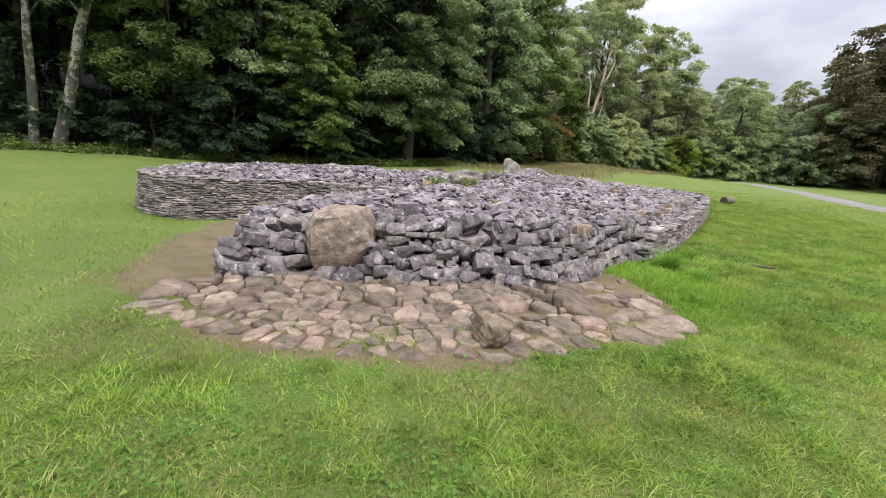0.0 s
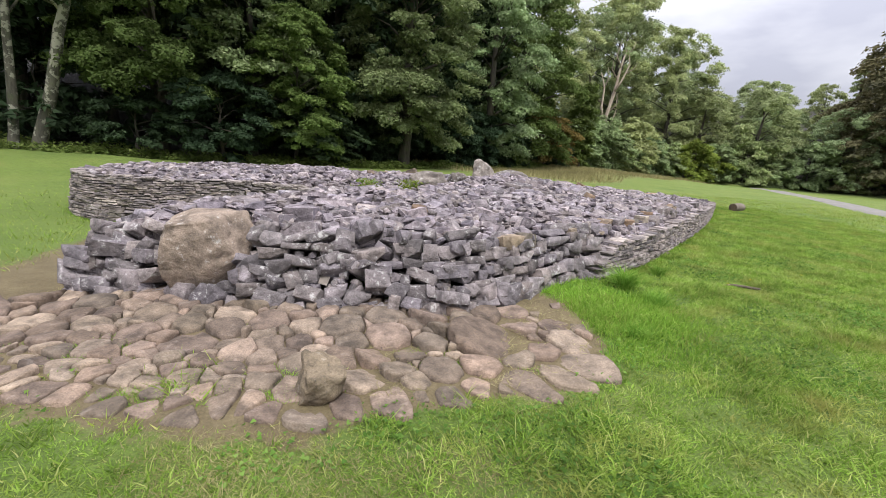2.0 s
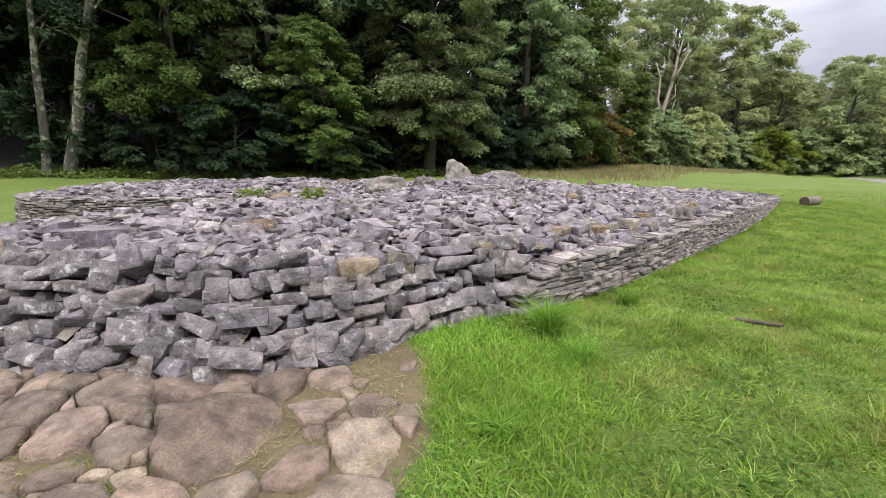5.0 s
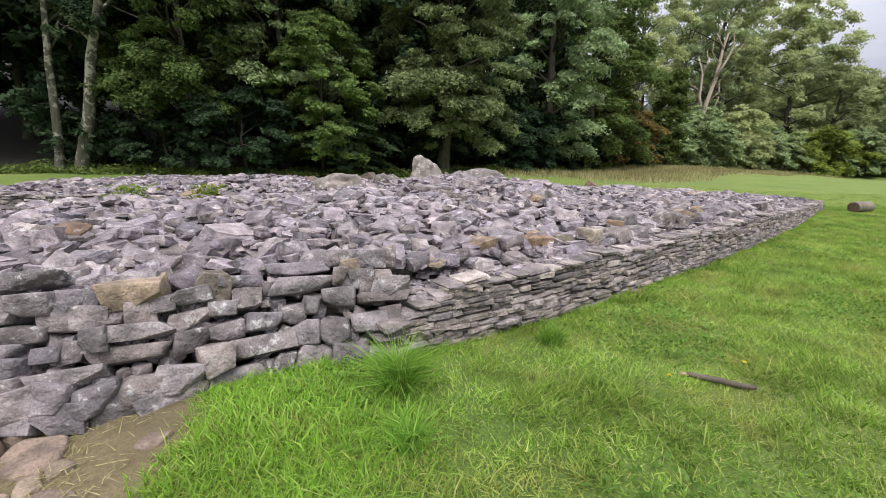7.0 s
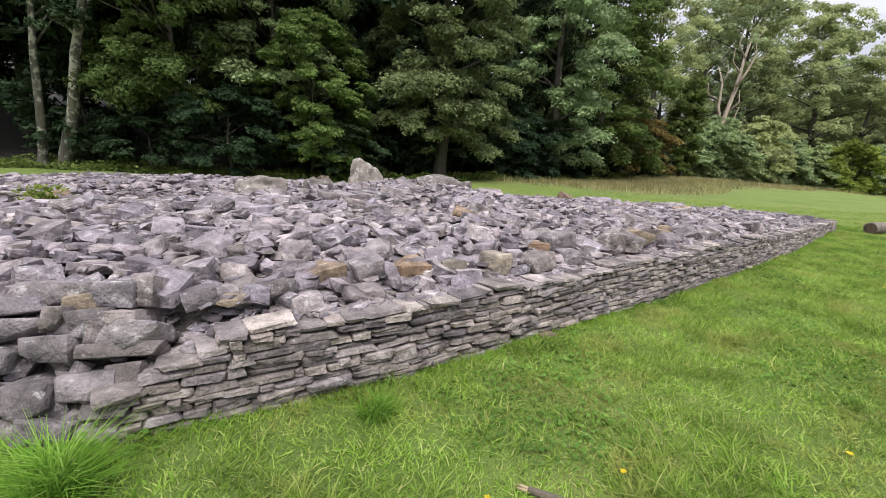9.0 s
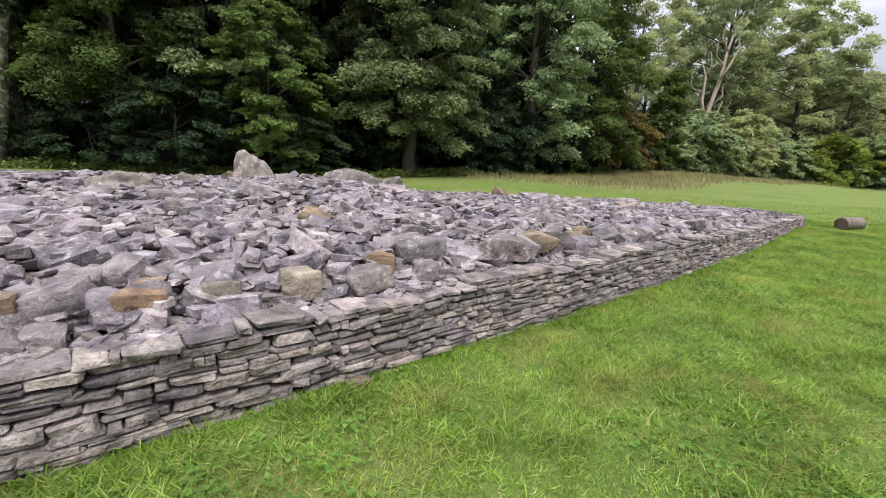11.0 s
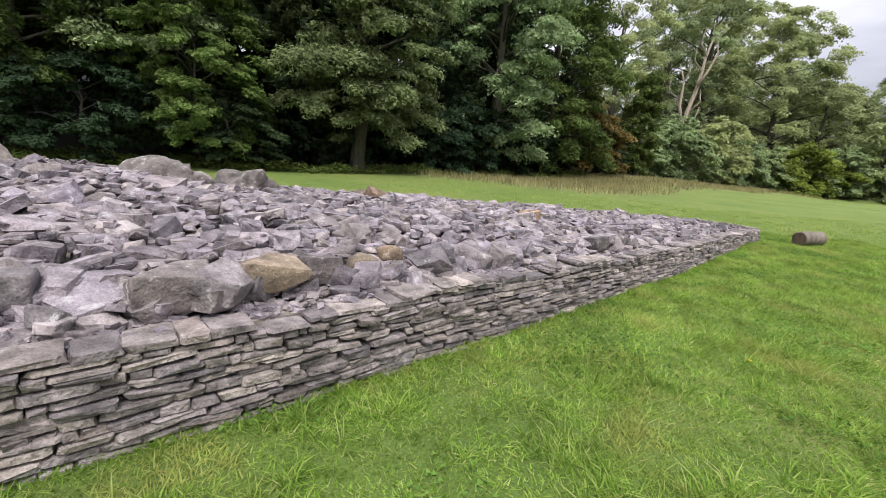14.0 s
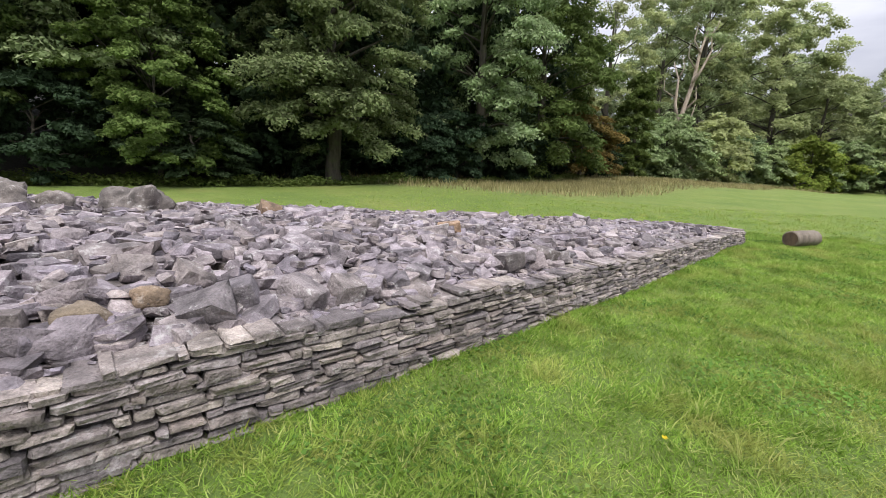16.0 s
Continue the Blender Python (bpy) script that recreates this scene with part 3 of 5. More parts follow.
def slab_wall(name, label, line, base, top, seed, most, batter=0.12, keep=(0.0, 1.0)):
    """A dry-stone revetment of thin slabs in wavering courses; its outer face is on the right of the line's direction."""
    rng = np.random.default_rng(seed)
    at, length = along(line)
    wall = thing(name, (*line[len(line) // 2], float(ground_z(*line[len(line) // 2]))), label, "stone wall")
    picks, mats, near = [], [], []
    rise = [0.0]
    while rise[-1] < 1.3:
        rise.append(rise[-1] + rng.uniform(0.034, 0.064))
    for c in range(len(rise) - 1):
        u = keep[0] * length - rng.uniform(0, 0.2)
        while u < keep[1] * length:
            w = rng.uniform(0.11, 0.34) if rng.random() < 0.75 else rng.uniform(0.05, 0.10)
            x, y, a = at(u + w / 2)
            b, t = base(x, y), top(x, y)
            lift = 0.018 * math.sin(1.9 * u + 0.3 * c) + 0.014 * math.sin(4.3 * u + 0.8 * c)
            z = b - 0.05 + rise[c] + lift
            h = rise[c + 1] - rise[c]
            if z + h / 2 < t + 0.02 * math.sin(3 * u):
                last = z + 1.6 * h > t
                n = Vector((math.sin(a), -math.cos(a)))
                inset = 0.13 + batter * (z - b) + rng.uniform(-0.015, 0.013) - (0.012 if last else 0)
                deep = rng.uniform(0.22, 0.28)
                split = 1 if rng.random() < 0.86 or h < 0.05 else 2
                for q in range(split):
                    hh = h / split
                    picks.append(int(rng.integers(len(SHAPES_SLAB))))
                    mats.append(place(x - n.x * inset, y - n.y * inset, z + hh * (q + 0.5), rng.normal(0, 1.6), rng.normal(0, 2.2), math.degrees(a) + rng.normal(0, 1.6),
                                      w * rng.uniform(0.94, 1.0), deep, hh * rng.uniform(0.74, 0.92)))
                    near.append(float(distance(x, y, LANE)) + 0.05 * (x < 0))
            u += w
    lay(wall, "slab", MESH_SLAB, SHAPES_SLAB, picks, mats, np.array(near), most, M_SLAB_J, "slab_courses")
    # dark packing behind the face
    v, f = [], []
    steps = int(length / 0.25) + 1
    for k in range(steps + 1):
        u = length * (keep[0] + (keep[1] - keep[0]) * k / steps)
        x, y, a = at(u)
        n = (math.sin(a), -math.cos(a))
        for inset, up in ((0.15, -0.15), (0.15 + batter * 0.4, None), (0.62, None)):
            z = base(x, y) + up if up is not None else top(x, y) - 0.035
            v.append((x - n[0] * inset, y - n[1] * inset, z))
    for k in range(steps):
        for j in range(2):
            f.append((3 * k + j, 3 * k + 3 + j, 3 * k + 4 + j, 3 * k + 1 + j))
    part("packing", mesh_np("packing", v, f), M_FILL, wall)
    return wall


def gz(x, y):
    return float(ground_z(x, y))


def top_east(x, y):
    return float(rim_z(x, y)) + 0.02 - 0.24 * max(0.0, 1 - math.hypot(x - 3.4, y - 7.0) / 0.7)


def build_front():
    """The horn's broken front: rough blocks laid in leaning courses."""
    rng = np.random.default_rng(31)
    root = thing("rubble_wall", (0.3, 5.1, gz(0.3, 5.1)), "rough grey limestone blocks stacked as a leaning horn wall", "stone wall")
    picks, mats, near = [], [], []
    line = HORN_IN[14:-1] + FRONT
    at, length = along(line)
    z0, c = -0.09, 0
    while z0 < 0.75:
        h = rng.uniform(0.10, 0.17)
        u = rng.uniform(0, 0.2)
        while u < length:
            laid = min(max((u / length - 0.62) / 0.18, 0.0), 1.0)  # tumbled at the middle, better laid towards the long wall
            w = rng.choice((rng.uniform(0.09, 0.15), rng.uniform(0.15, 0.25), rng.uniform(0.24, 0.33 + 0.12 * laid)), p=(0.28, 0.44, 0.28))
            loose = 0.75 - 0.45 * laid
            x, y, a = at(u + w / 2)
            b = gz(x, y)
            n = (math.sin(a), -math.cos(a))
            high = float(heap_z(x - n[0] * 0.8, y - n[1] * 0.8)) - b
            zz = z0 + 0.05 * math.sin(2.1 * u + 0.6 * c) + 0.03 * math.sin(5.3 * u + 1.7 * c) + rng.normal(0, 0.035) * loose
            if zz + h * 0.4 < high and math.hypot(x - n[0] * 0.7 * max(zz, 0) + 1.38, y - n[1] * 0.7 * max(zz, 0) - 5.4) > (0.42 if zz > 0.05 else 0.1):
                inset = 0.17 + 0.7 * max(zz, 0) + rng.uniform(-0.06, 0.06) * loose
                hh = h * (1.0 + rng.uniform(-0.35, 0.35) * loose) * (0.8 if w > 0.26 else 1.0)
                picks.append(int(rng.integers(len(SHAPES_BLOCK))))
                mats.append(place(x - n[0] * inset, y - n[1] * inset, b + zz + h / 2, -20 + rng.normal(0, 13) * loose, rng.normal(0, 13) * loose, math.degrees(a) + rng.normal(0, 22) * loose,
                                  w * 1.10, rng.uniform(0.28, 0.44), hh * 1.22))
                near.append(float(distance(x, y, LANE)))
            u += w * 0.97
        z0 += h
        c += 1
    # small stones wedged into the joints
    for _ in range(650):
        u, zz, s = rng.uniform(0, length), rng.uniform(0.0, 0.5), rng.uniform(0.05, 0.10)
        x, y, a = at(u)
        n = (math.sin(a), -math.cos(a))
        inset = 0.08 + 0.7 * zz
        if math.hypot(x - n[0] * inset + 1.38, y - n[1] * inset - 5.4) > 0.55:
            picks.append(int(rng.integers(len(SHAPES_BLOCK))))
            mats.append(place(x - n[0] * inset, y - n[1] * inset, gz(x, y) + zz + 0.02, rng.normal(0, 20), rng.normal(0, 20), rng.uniform(0, 360), s * 1.4, s, s * 0.8))
            near.append(60.0)
    lay(root, "block", MESH_BLOCK, SHAPES_BLOCK, picks, mats, np.array(near), 300, M_BLOCK_J, "blocks", SHAPES_BLOCK, 90.0)


RIM_STONES = [(3.85, 8.42, 55, 0.27, 0.15, "brown"), (4.36, 8.86, 50, 0.30, 0.17, "brown"), (4.62, 9.2, 40, 0.22, 0.14, "tan"), (6.88, 12.42, 30, 0.25, 0.18, "round"), (6.97, 12.76, 30, 0.22, 0.15, "round"),
              (6.47, 11.82, 56, 0.46, 0.20, "brown"), (5.3, 9.93, 60, 0.34, 0.20, "grey"), (4.94, 9.58, 55, 0.28, 0.20, "tan"), (5.3, 10.26, 20, 0.25, 0.19, "brown"), (5.46, 10.8, 50, 0.48, 0.22, "grey"),
              (6.14, 11.3, 56, 0.44, 0.24, "grey"), (6.66, 12.12, 56, 0.28, 0.17, "grey"), (2.27, 6.62, 40, 0.24, 0.22, "tan"), (1.97, 6.28, 38, 0.38, 0.18, "brown"), (3.0, 7.3, 45, 0.28, 0.19, "brown")]


def build_heap():
    """The loose rubble that fills the cairn."""
    rng = np.random.default_rng(41)
    root = thing("stone_cairn", (3.0, 13.0, gz(3.0, 13.0)), "long heap of loose grey limestone rubble, trapezoid in plan", "cairn")
    # body of the heap
    xs, ys = np.arange(-9, 14.6, 0.22), np.arange(4, 23.6, 0.22)
    gx, gy = np.meshgrid(xs, ys, indexing="ij")
    ins = inside(gx, gy, OUTLINE)
    edge = distance(gx, gy, OUTLINE, True)
    z = np.where(ins & (edge > 0.52), heap_z(gx, gy) - 0.10, np.where(ins, rim_z(gx, gy) - 0.22, -0.9))
    front = distance(gx, gy, FRONT)
    z = np.where(ins & (front < 0.6), np.minimum(z, -0.22 + 1.3 * front), z)
    idx = np.arange(gx.size).reshape(gx.shape)
    keep = (ins & (edge > 0.14))
    cell = keep[:-1, :-1] & keep[1:, :-1] & keep[1:, 1:] & keep[:-1, 1:]
    f = np.stack([idx[:-1, :-1], idx[1:, :-1], idx[1:, 1:], idx[:-1, 1:]], -1)[cell]
    used, f2 = np.unique(f, return_inverse=True)
    part("fill", mesh_np("fill", np.stack([gx, gy, z], -1).reshape(-1, 3)[used], f2.reshape(f.shape), True), M_FILL, root)
    # loose stones, in three sizes
    picks, mats, near = [], [], []
    for spacing, lo, hi, lift in ((0.165, 0.13, 0.22, -0.04), (0.25, 0.15, 0.27, -0.01), (0.19, 0.06, 0.13, 0.03), (1.0, 0.28, 0.42, -0.03)):
        px, py = np.meshgrid(np.arange(-9, 14.5, spacing), np.arange(4.5, 23.5, spacing), indexing="ij")
        px = (px + rng.uniform(-0.5, 0.5, px.shape) * spacing).ravel()
        py = (py + rng.uniform(-0.5, 0.5, py.shape) * spacing).ravel()
        ok = inside(px, py, OUTLINE)
        px, py = px[ok], py[ok]
        e = distance(px, py, OUTLINE, True)
        fr = distance(px, py, FRONT)
        ok = (e > 0.36 if hi < 0.4 else e > 0.5) & (fr > 0.6) & (np.hypot(px + 1.38, py - 5.5) > 0.5)
        px, py = px[ok], py[ok]
        pz = heap_z(px, py)
        dn = distance(px, py, LANE)
        for x, y, zz, d in zip(px, py, pz, dn):
            s = rng.uniform(lo, hi)
            picks.append(int(rng.integers(len(SHAPES_RUBBLE))))
            tilt = rng.normal(0, 13, 2)
            mats.append(place(x, y, zz + lift + rng.uniform(-0.025, 0.03), tilt[0], tilt[1], rng.uniform(0, 360), s * rng.uniform(0.9, 1.25), s, s * rng.uniform(0.75, 1.1)))
            near.append(d)
    # larger stones set back along the top of the long wall
    at, length = along(EAST)
    u = 0.3
    while u < length:
        x, y, a = at(u)
        inset, s = rng.uniform(0.40, 0.62), rng.uniform(0.12, 0.27) * (1.0 if y < 16 else 0.75)
        x, y = x - math.sin(a) * inset, y + math.cos(a) * inset
        if min(math.hypot(x - q[0], y - q[1]) for q in RIM_STONES) < 0.3:
            u += 0.1
            continue
        m = place(x, y, float(heap_z(x, y)) + 0.25 * s, rng.normal(0, 14), rng.normal(0, 14), rng.uniform(0, 360), s * rng.uniform(1, 1.5), s, s * rng.uniform(0.6, 0.85))
        if rng.random() < 0.08:
            part("stone", (MESH_ROUND_BROWN + MESH_RUBBLE_BROWN[:4])[int(rng.integers(8))], None, root, "brown sandstone", m)
        else:
            part("stone", (MESH_BLOCK if rng.random() < 0.6 else MESH_RUBBLE)[int(rng.integers(24))], None, root, at=m)
        u += rng.uniform(0.15, 0.45)
    # the stones that stand out along the wall's head: place, turn, length, height, kind
    for k, (x, y, turn, wide, high, kind) in enumerate(RIM_STONES):
        me, label = {"round": (MESH_ROUND_BROWN[k % 4], "rounded brown sandstone"), "brown": (MESH_RUBBLE_BROWN[8 + k % 4], "brown sandstone block"), "tan": (MESH_TAN[k % 4], "pale tan stone block"),
                     "grey": (MESH_BLOCK[k % 24], "large grey limestone block")}[kind]
        z = float(heap_z(x, y)) + 0.22 * high
        part("stone", me, None, root, label, place(x, y, z, rng.normal(0, 5), rng.normal(0, 5), turn, wide, 0.75 * wide if kind == "round" else min(0.8 * wide, 0.3), high * (1.4 if kind == "round" else 1.0)))
    # small stones and grit on the ledge of the long wall
    for _ in range(2200):
        x, y, a = at(rng.uniform(0.2, length))
        inset, s = rng.uniform(0.2, 0.6), rng.uniform(0.02, 0.09)
        x, y = x - math.sin(a) * inset, y + math.cos(a) * inset
        picks.append(int(rng.integers(len(SHAPES_RUBBLE))))
        mats.append(place(x, y, top_east(x, y) - 0.02 + 0.2 * max(inset - 0.36, 0), rng.normal(0, 12), rng.normal(0, 12), rng.uniform(0, 360), s * 1.4, s, s))
        near.append(50.0)
    # scattered brown stones over the heap
    for _ in range(20):
        x, y = rng.uniform(-2.5, 9), rng.uniform(6, 17)
        if inside(x, y, OUTLINE) and distance(x, y, OUTLINE, True) > 0.5 and math.hypot(x - 2.75, y - 14.2) > 1.9:
            s = rng.uniform(0.16, 0.32)
            part("stone", MESH_RUBBLE_BROWN[int(rng.integers(len(MESH_RUBBLE_BROWN)))], None, root, "brown sandstone",
                 place(x, y, float(heap_z(x, y)) + 0.06, rng.normal(0, 15), rng.normal(0, 15), rng.uniform(0, 360), s * 1.2, s, s * 0.8))
    lay(root, "stone", MESH_RUBBLE, SHAPES_RUBBLE, picks, mats, np.array(near), 300, M_STONE_J, "rubble", SHAPES_NEAR, 4.6)


def clip_cell(poly, nx, ny, c):
    """The part of a convex polygon where nx * x + ny * y < c."""
    out = []
    for (x0, y0), (x1, y1) in zip(poly, poly[1:] + poly[:1]):
        a, b = nx * x0 + ny * y0 - c, nx * x1 + ny * y1 - c
        if a <= 0:
            out.append((x0, y0))
        if (a < 0) != (b < 0) and a != b:
            s = a / (a - b)
            out.append((x0 + s * (x1 - x0), y0 + s * (y1 - y0)))
    return out


def cobble_mesh(rng, cell, height):
    """A cobble that fills its cell: worn round corners and a low domed top. The cell is given about its own middle."""
    for cut in (0.13, 0.25):
        cell = [((1 - s) * a[0] + s * b[0], (1 - s) * a[1] + s * b[1]) for a, b in zip(cell, cell[1:] + cell[:1]) for s in (cut, 1 - cut)]
    n = len(cell)
    tilt, off = rng.normal(0, 0.13, 2), Vector(rng.uniform(-50, 50, 3))
    v, f = [], []
    for k, up in ((0.98, -0.10), (1.0, 0.2 * height), (0.95, 0.72 * height), (0.84, 0.96 * height), (0.45, 1.02 * height)):
        for x, y in cell:
            j = k * (1 + 0.10 * noise.noise(Vector((x * 14, y * 14, 0)) + off) + rng.uniform(-0.015, 0.015))
            v.append((x * j, y * j, up + tilt[0] * x * k + tilt[1] * y * k + 0.022 * noise.noise(Vector((x * j * 9, y * j * 9, 3)) + off)))
    for r in range(4):
        for q in range(n):
            a, b = r * n + q, r * n + (q + 1) % n
            f += [(a, b, b + n), (a, b + n, a + n)]
    v.append((0, 0, height))
    for q in range(n):
        f.append((4 * n + q, 4 * n + (q + 1) % n, 5 * n))
    return mesh_np("cobble", v, f, True)


def build_inner_wall():
    """A short coursed face standing among the rubble below the tall stone."""
    rng = np.random.default_rng(35)
    line = [(2.62, 10.45), (3.0, 11.2), (3.42, 12.0)]
    at, length = along(line)
    wall = thing("chamber_wall", (3.0, 11.2, 0.55), "short stretch of coursed grey blocks among the rubble", "stone wall")
    for c in range(4):
        u = rng.uniform(-0.1, 0.0)
        while u < length:
            w = rng.uniform(0.16, 0.34)
            x, y, a = at(u + w / 2)
            part("block", MESH_BLOCK[int(rng.integers(len(MESH_BLOCK)))], None, wall,
                 at=place(x - math.sin(a) * (0.1 + 0.04 * c), y + math.cos(a) * (0.1 + 0.04 * c), 0.56 + 0.095 * c, rng.normal(0, 3), rng.normal(0, 3), math.degrees(a) + rng.normal(0, 5), w * 1.08, 0.3, 0.105))
            u += w


def build_paving():
    rng = np.random.default_rng(51)
    root = thing("cobbled_apron", (0.2, 4.2, gz(0.2, 4.2)), "worn brown sandstone cobbles bedded in earth before the cairn", "paving")
    spots = [(1.75, 4.85, 0.40), (-0.8, 4.25, 0.24), (1.35, 4.2, 0.2), (0.75, 4.3, 0.17), (0.2, 4.05, 0.16), (-1.45, 4.75, 0.2)]
    for _ in range(9000):
        x, y = rng.uniform(-3.2, 2.9), rng.uniform(3.2, 6.2)
        r = (0.09 + 0.065 * min(max((y - 3.4) / 1.2, 0), 1) + 0.04 * (x > 0.3)) * rng.uniform(0.75, 1.25)
        if inside(x, y, PAVING) and all((x - a) ** 2 + (y - b) ** 2 > (0.78 * (r + q)) ** 2 for a, b, q in spots):
            spots.append((x, y, r))
    for _ in range(5000):
        x, y, r = rng.uniform(-3.1, 2.8), rng.uniform(3.4, 6.0), rng.uniform(0.045, 0.075)
        if inside(x, y, PAVING) and all((x - a) ** 2 + (y - b) ** 2 > (0.85 * (r + q)) ** 2 for a, b, q in spots):
            spots.append((x, y, r))
    for x, y, r in spots[:300]:
        cell = [(x - 2.1 * r, y - 1.8 * r), (x + 2.1 * r, y - 1.8 * r), (x + 2.1 * r, y + 1.8 * r), (x - 2.1 * r, y + 1.8 * r)]
        for a, b, q in spots:
            if 0 < (a - x) ** 2 + (b - y) ** 2 < 1.4:
                d = math.hypot(a - x, b - y)
                cut = (d * d + r * r - q * q) / (2 * d) - rng.uniform(0.0, 0.009)
                nx, ny = (a - x) / d, (b - y) / d
                cell = clip_cell(cell, nx, ny, nx * x + ny * y + cut)
        if len(cell) < 3:
            continue
        cx, cy = sum(p[0] for p in cell) / len(cell), sum(p[1] for p in cell) / len(cell)
        k = 1.0 if distance(cx, cy, PAVING, True) > 0.22 or cy > 4.4 else rng.uniform(0.65, 0.95)
        cell = [((px - cx) * k, (py - cy) * k) for px, py in cell]
        if min(math.hypot(*p) for p in cell) < 0.025:
            continue
        up = rng.uniform(0.024, 0.056) + (0.03 if cy > 4.5 else 0.0)
        if distance(cx, cy, PAVING, True) < 0.3 and cy < 4.3:
            up *= 0.5
        if cx > 2.15:
            up *= 0.55
        if cx > 1.95 and cy > 5.15:  # mostly buried in earth beside the horn
            if rng.random() < 0.45:
                continue
            up *= 0.35
        me = cobble_mesh(rng, cell, up)
        part("cobble", me, M_COBBLE, root, at=Matrix.Translation((cx, cy, gz(cx, cy) + 0.005)))


def single(name, v, f, material, at, label, category, smooth=True, group=""):
    me = mesh_np(name, v, f, smooth)
    me.materials.append(material)
    ob = new(name, me)
    ob.matrix_basis = at
    return tagged(ob, label, category, group)


def build_big_stones():
    rng = np.random.default_rng
    v, f = worn_stone(rng(61), 7, 0.95, 0.09, 3, 0.55)
    single("boulder", v, f, M_BOULDER, place(-1.36, 5.5, 0.24, 8, -6, 20, 0.92, 0.8, 0.88), "large rounded brown boulder set in the horn wall", "boulder")
    v, f = worn_stone(rng(66), 4, 1.0, 0.2, 3, 0.25)
    single("loose_stone", v, f, M_PITTED, place(0.5, 3.72, -0.14, 12, -16, 118, 0.38, 0.27, 0.3), "pitted brown stone lying on the cobbles", "stone")
    v, f = round_stone(rng(63), 0.4, 0.15, 2, 0.4)
    single("flat_stone", v, f, M_COBBLE, place(5.5, 9.42, gz(5.5, 9.42) + 0.02, 0, 0, 40, 0.2, 0.12, 0.16), "small flat brown stone in the grass by the wall", "stone")
    # upright stones of the chamber
    for seed, at, label in (
            (71, place(2.05, 12.85, 0.84, 0, 0, 16, 0.85, 0.5, 0.9), "tall pointed standing stone of the chamber"),
            (72, place(1.25, 12.2, 0.78, 0, 8, 20, 0.55, 0.4, 0.42), "low rounded chamber stone"),
            (73, place(0.45, 11.75, 0.77, 0, -5, 10, 0.85, 0.5, 0.42), "low rounded chamber stone"),
            (74, place(2.75, 14.2, 0.70, 4, 0, 16, 1.15, 0.6, 0.66), "pitted grey chamber stone"),
            (75, place(2.75, 15.0, 0.62, 0, 6, 50, 0.42, 0.4, 0.5), "pitted grey chamber stone"),
            (76, place(2.6, 16.25, 0.46, 0, -4, 12, 0.95, 0.55, 0.86), "pitted grey chamber stone")):
        v, f = round_stone(rng(seed), 1.0, 0.17, 4, 0.3)
        if seed == 71:
            v[:, :2] *= 1.15 - 0.62 * (v[:, 2:3] + 0.5)
            v[:, 0] -= 0.27 * (v[:, 2] + 0.5)
        single("standing_stone", v, f, M_ORTHO, at, label, "standing stone", group="chamber stones")


def tube(path, radii, sides=8, twist=0.0, rng=None, bump=0.0):
    """A tapered tube through points; closed ends."""
    v, f = [], []
    p = [Vector(q) for q in path]
    for k, q in enumerate(p):
        d = (p[min(k + 1, len(p) - 1)] - p[max(k - 1, 0)]).normalized()
        side = d.cross(Vector((0.31, 0.95, 0.05))).normalized()
        up = side.cross(d)
        for j in range(sides):
            a = 2 * math.pi * j / sides + twist * k
            r = radii[k] * (1 + (rng.uniform(-bump, bump) if rng is not None else 0))
            v.append((q + side * math.cos(a) * r + up * math.sin(a) * r)[:])
    for k in range(len(p) - 1):
        for j in range(sides):
            a, b = k * sides + j, k * sides + (j + 1) % sides
            f.append((a, b, b + sides, a + sides))
    n = len(v)
    v += [p[0][:], p[-1][:]]
    for j in range(sides):
        f.append((n, (j + 1) % sides, j, j))
        e = (len(p) - 1) * sides
        f.append((n + 1, e + j, e + (j + 1) % sides, e + (j + 1) % sides))
    return np.array(v), f


def tris(f):
    out = []
    for q in f:
        out.append(q[:3])
        if q[2] != q[3]:
            out.append((q[0], q[2], q[3]))
    return np.array(out)


def build_log():
    x, y = 15.6, 23.75
    z = gz(x, y)
    log = thing("log", (x, y, z), "short weathered sawn log lying on the grass", "log")
    rng = np.random.default_rng(5)
    here = pose(x, y, z, 0, 0, 36)
    v, f = tube([(-0.47, 0, 0.2), (-0.46, 0, 0.2), (-0.2, 0.01, 0.2), (0.25, 0, 0.2), (0.46, 0, 0.2), (0.47, 0, 0.2)], [0.195, 0.205, 0.21, 0.2, 0.205, 0.195], 18, 0, rng, 0.04)
    part("bark", mesh_np("bark", v, tris(f), True), M_LOG, log, at=here)
    for end in (-1, 1):
        v, f = tube([(0.46 * end, 0, 0.2), (0.478 * end, 0, 0.2)], [0.18, 0.175], 18)
        part("cut_end", mesh_np("cut_end", v, tris(f)), M_LOG_END, log, at=here)


slab_wall("drystone_wall", "long low dry-stone wall of thin grey limestone slabs", EAST, gz, top_east, 21, 300)
slab_wall("drystone_wall", "rounded dry-stone horn wall of thin grey limestone slabs", WEST, gz, lambda x, y: float(rim_z(x, y)) + 0.05, 22, 300)
slab_wall("drystone_wall", "far low dry-stone wall edging the cairn", NORTH, gz, top_east, 23, 60)
build_front()
build_heap()
build_inner_wall()
build_paving()
build_big_stones()
build_log()

# ---- trees ----


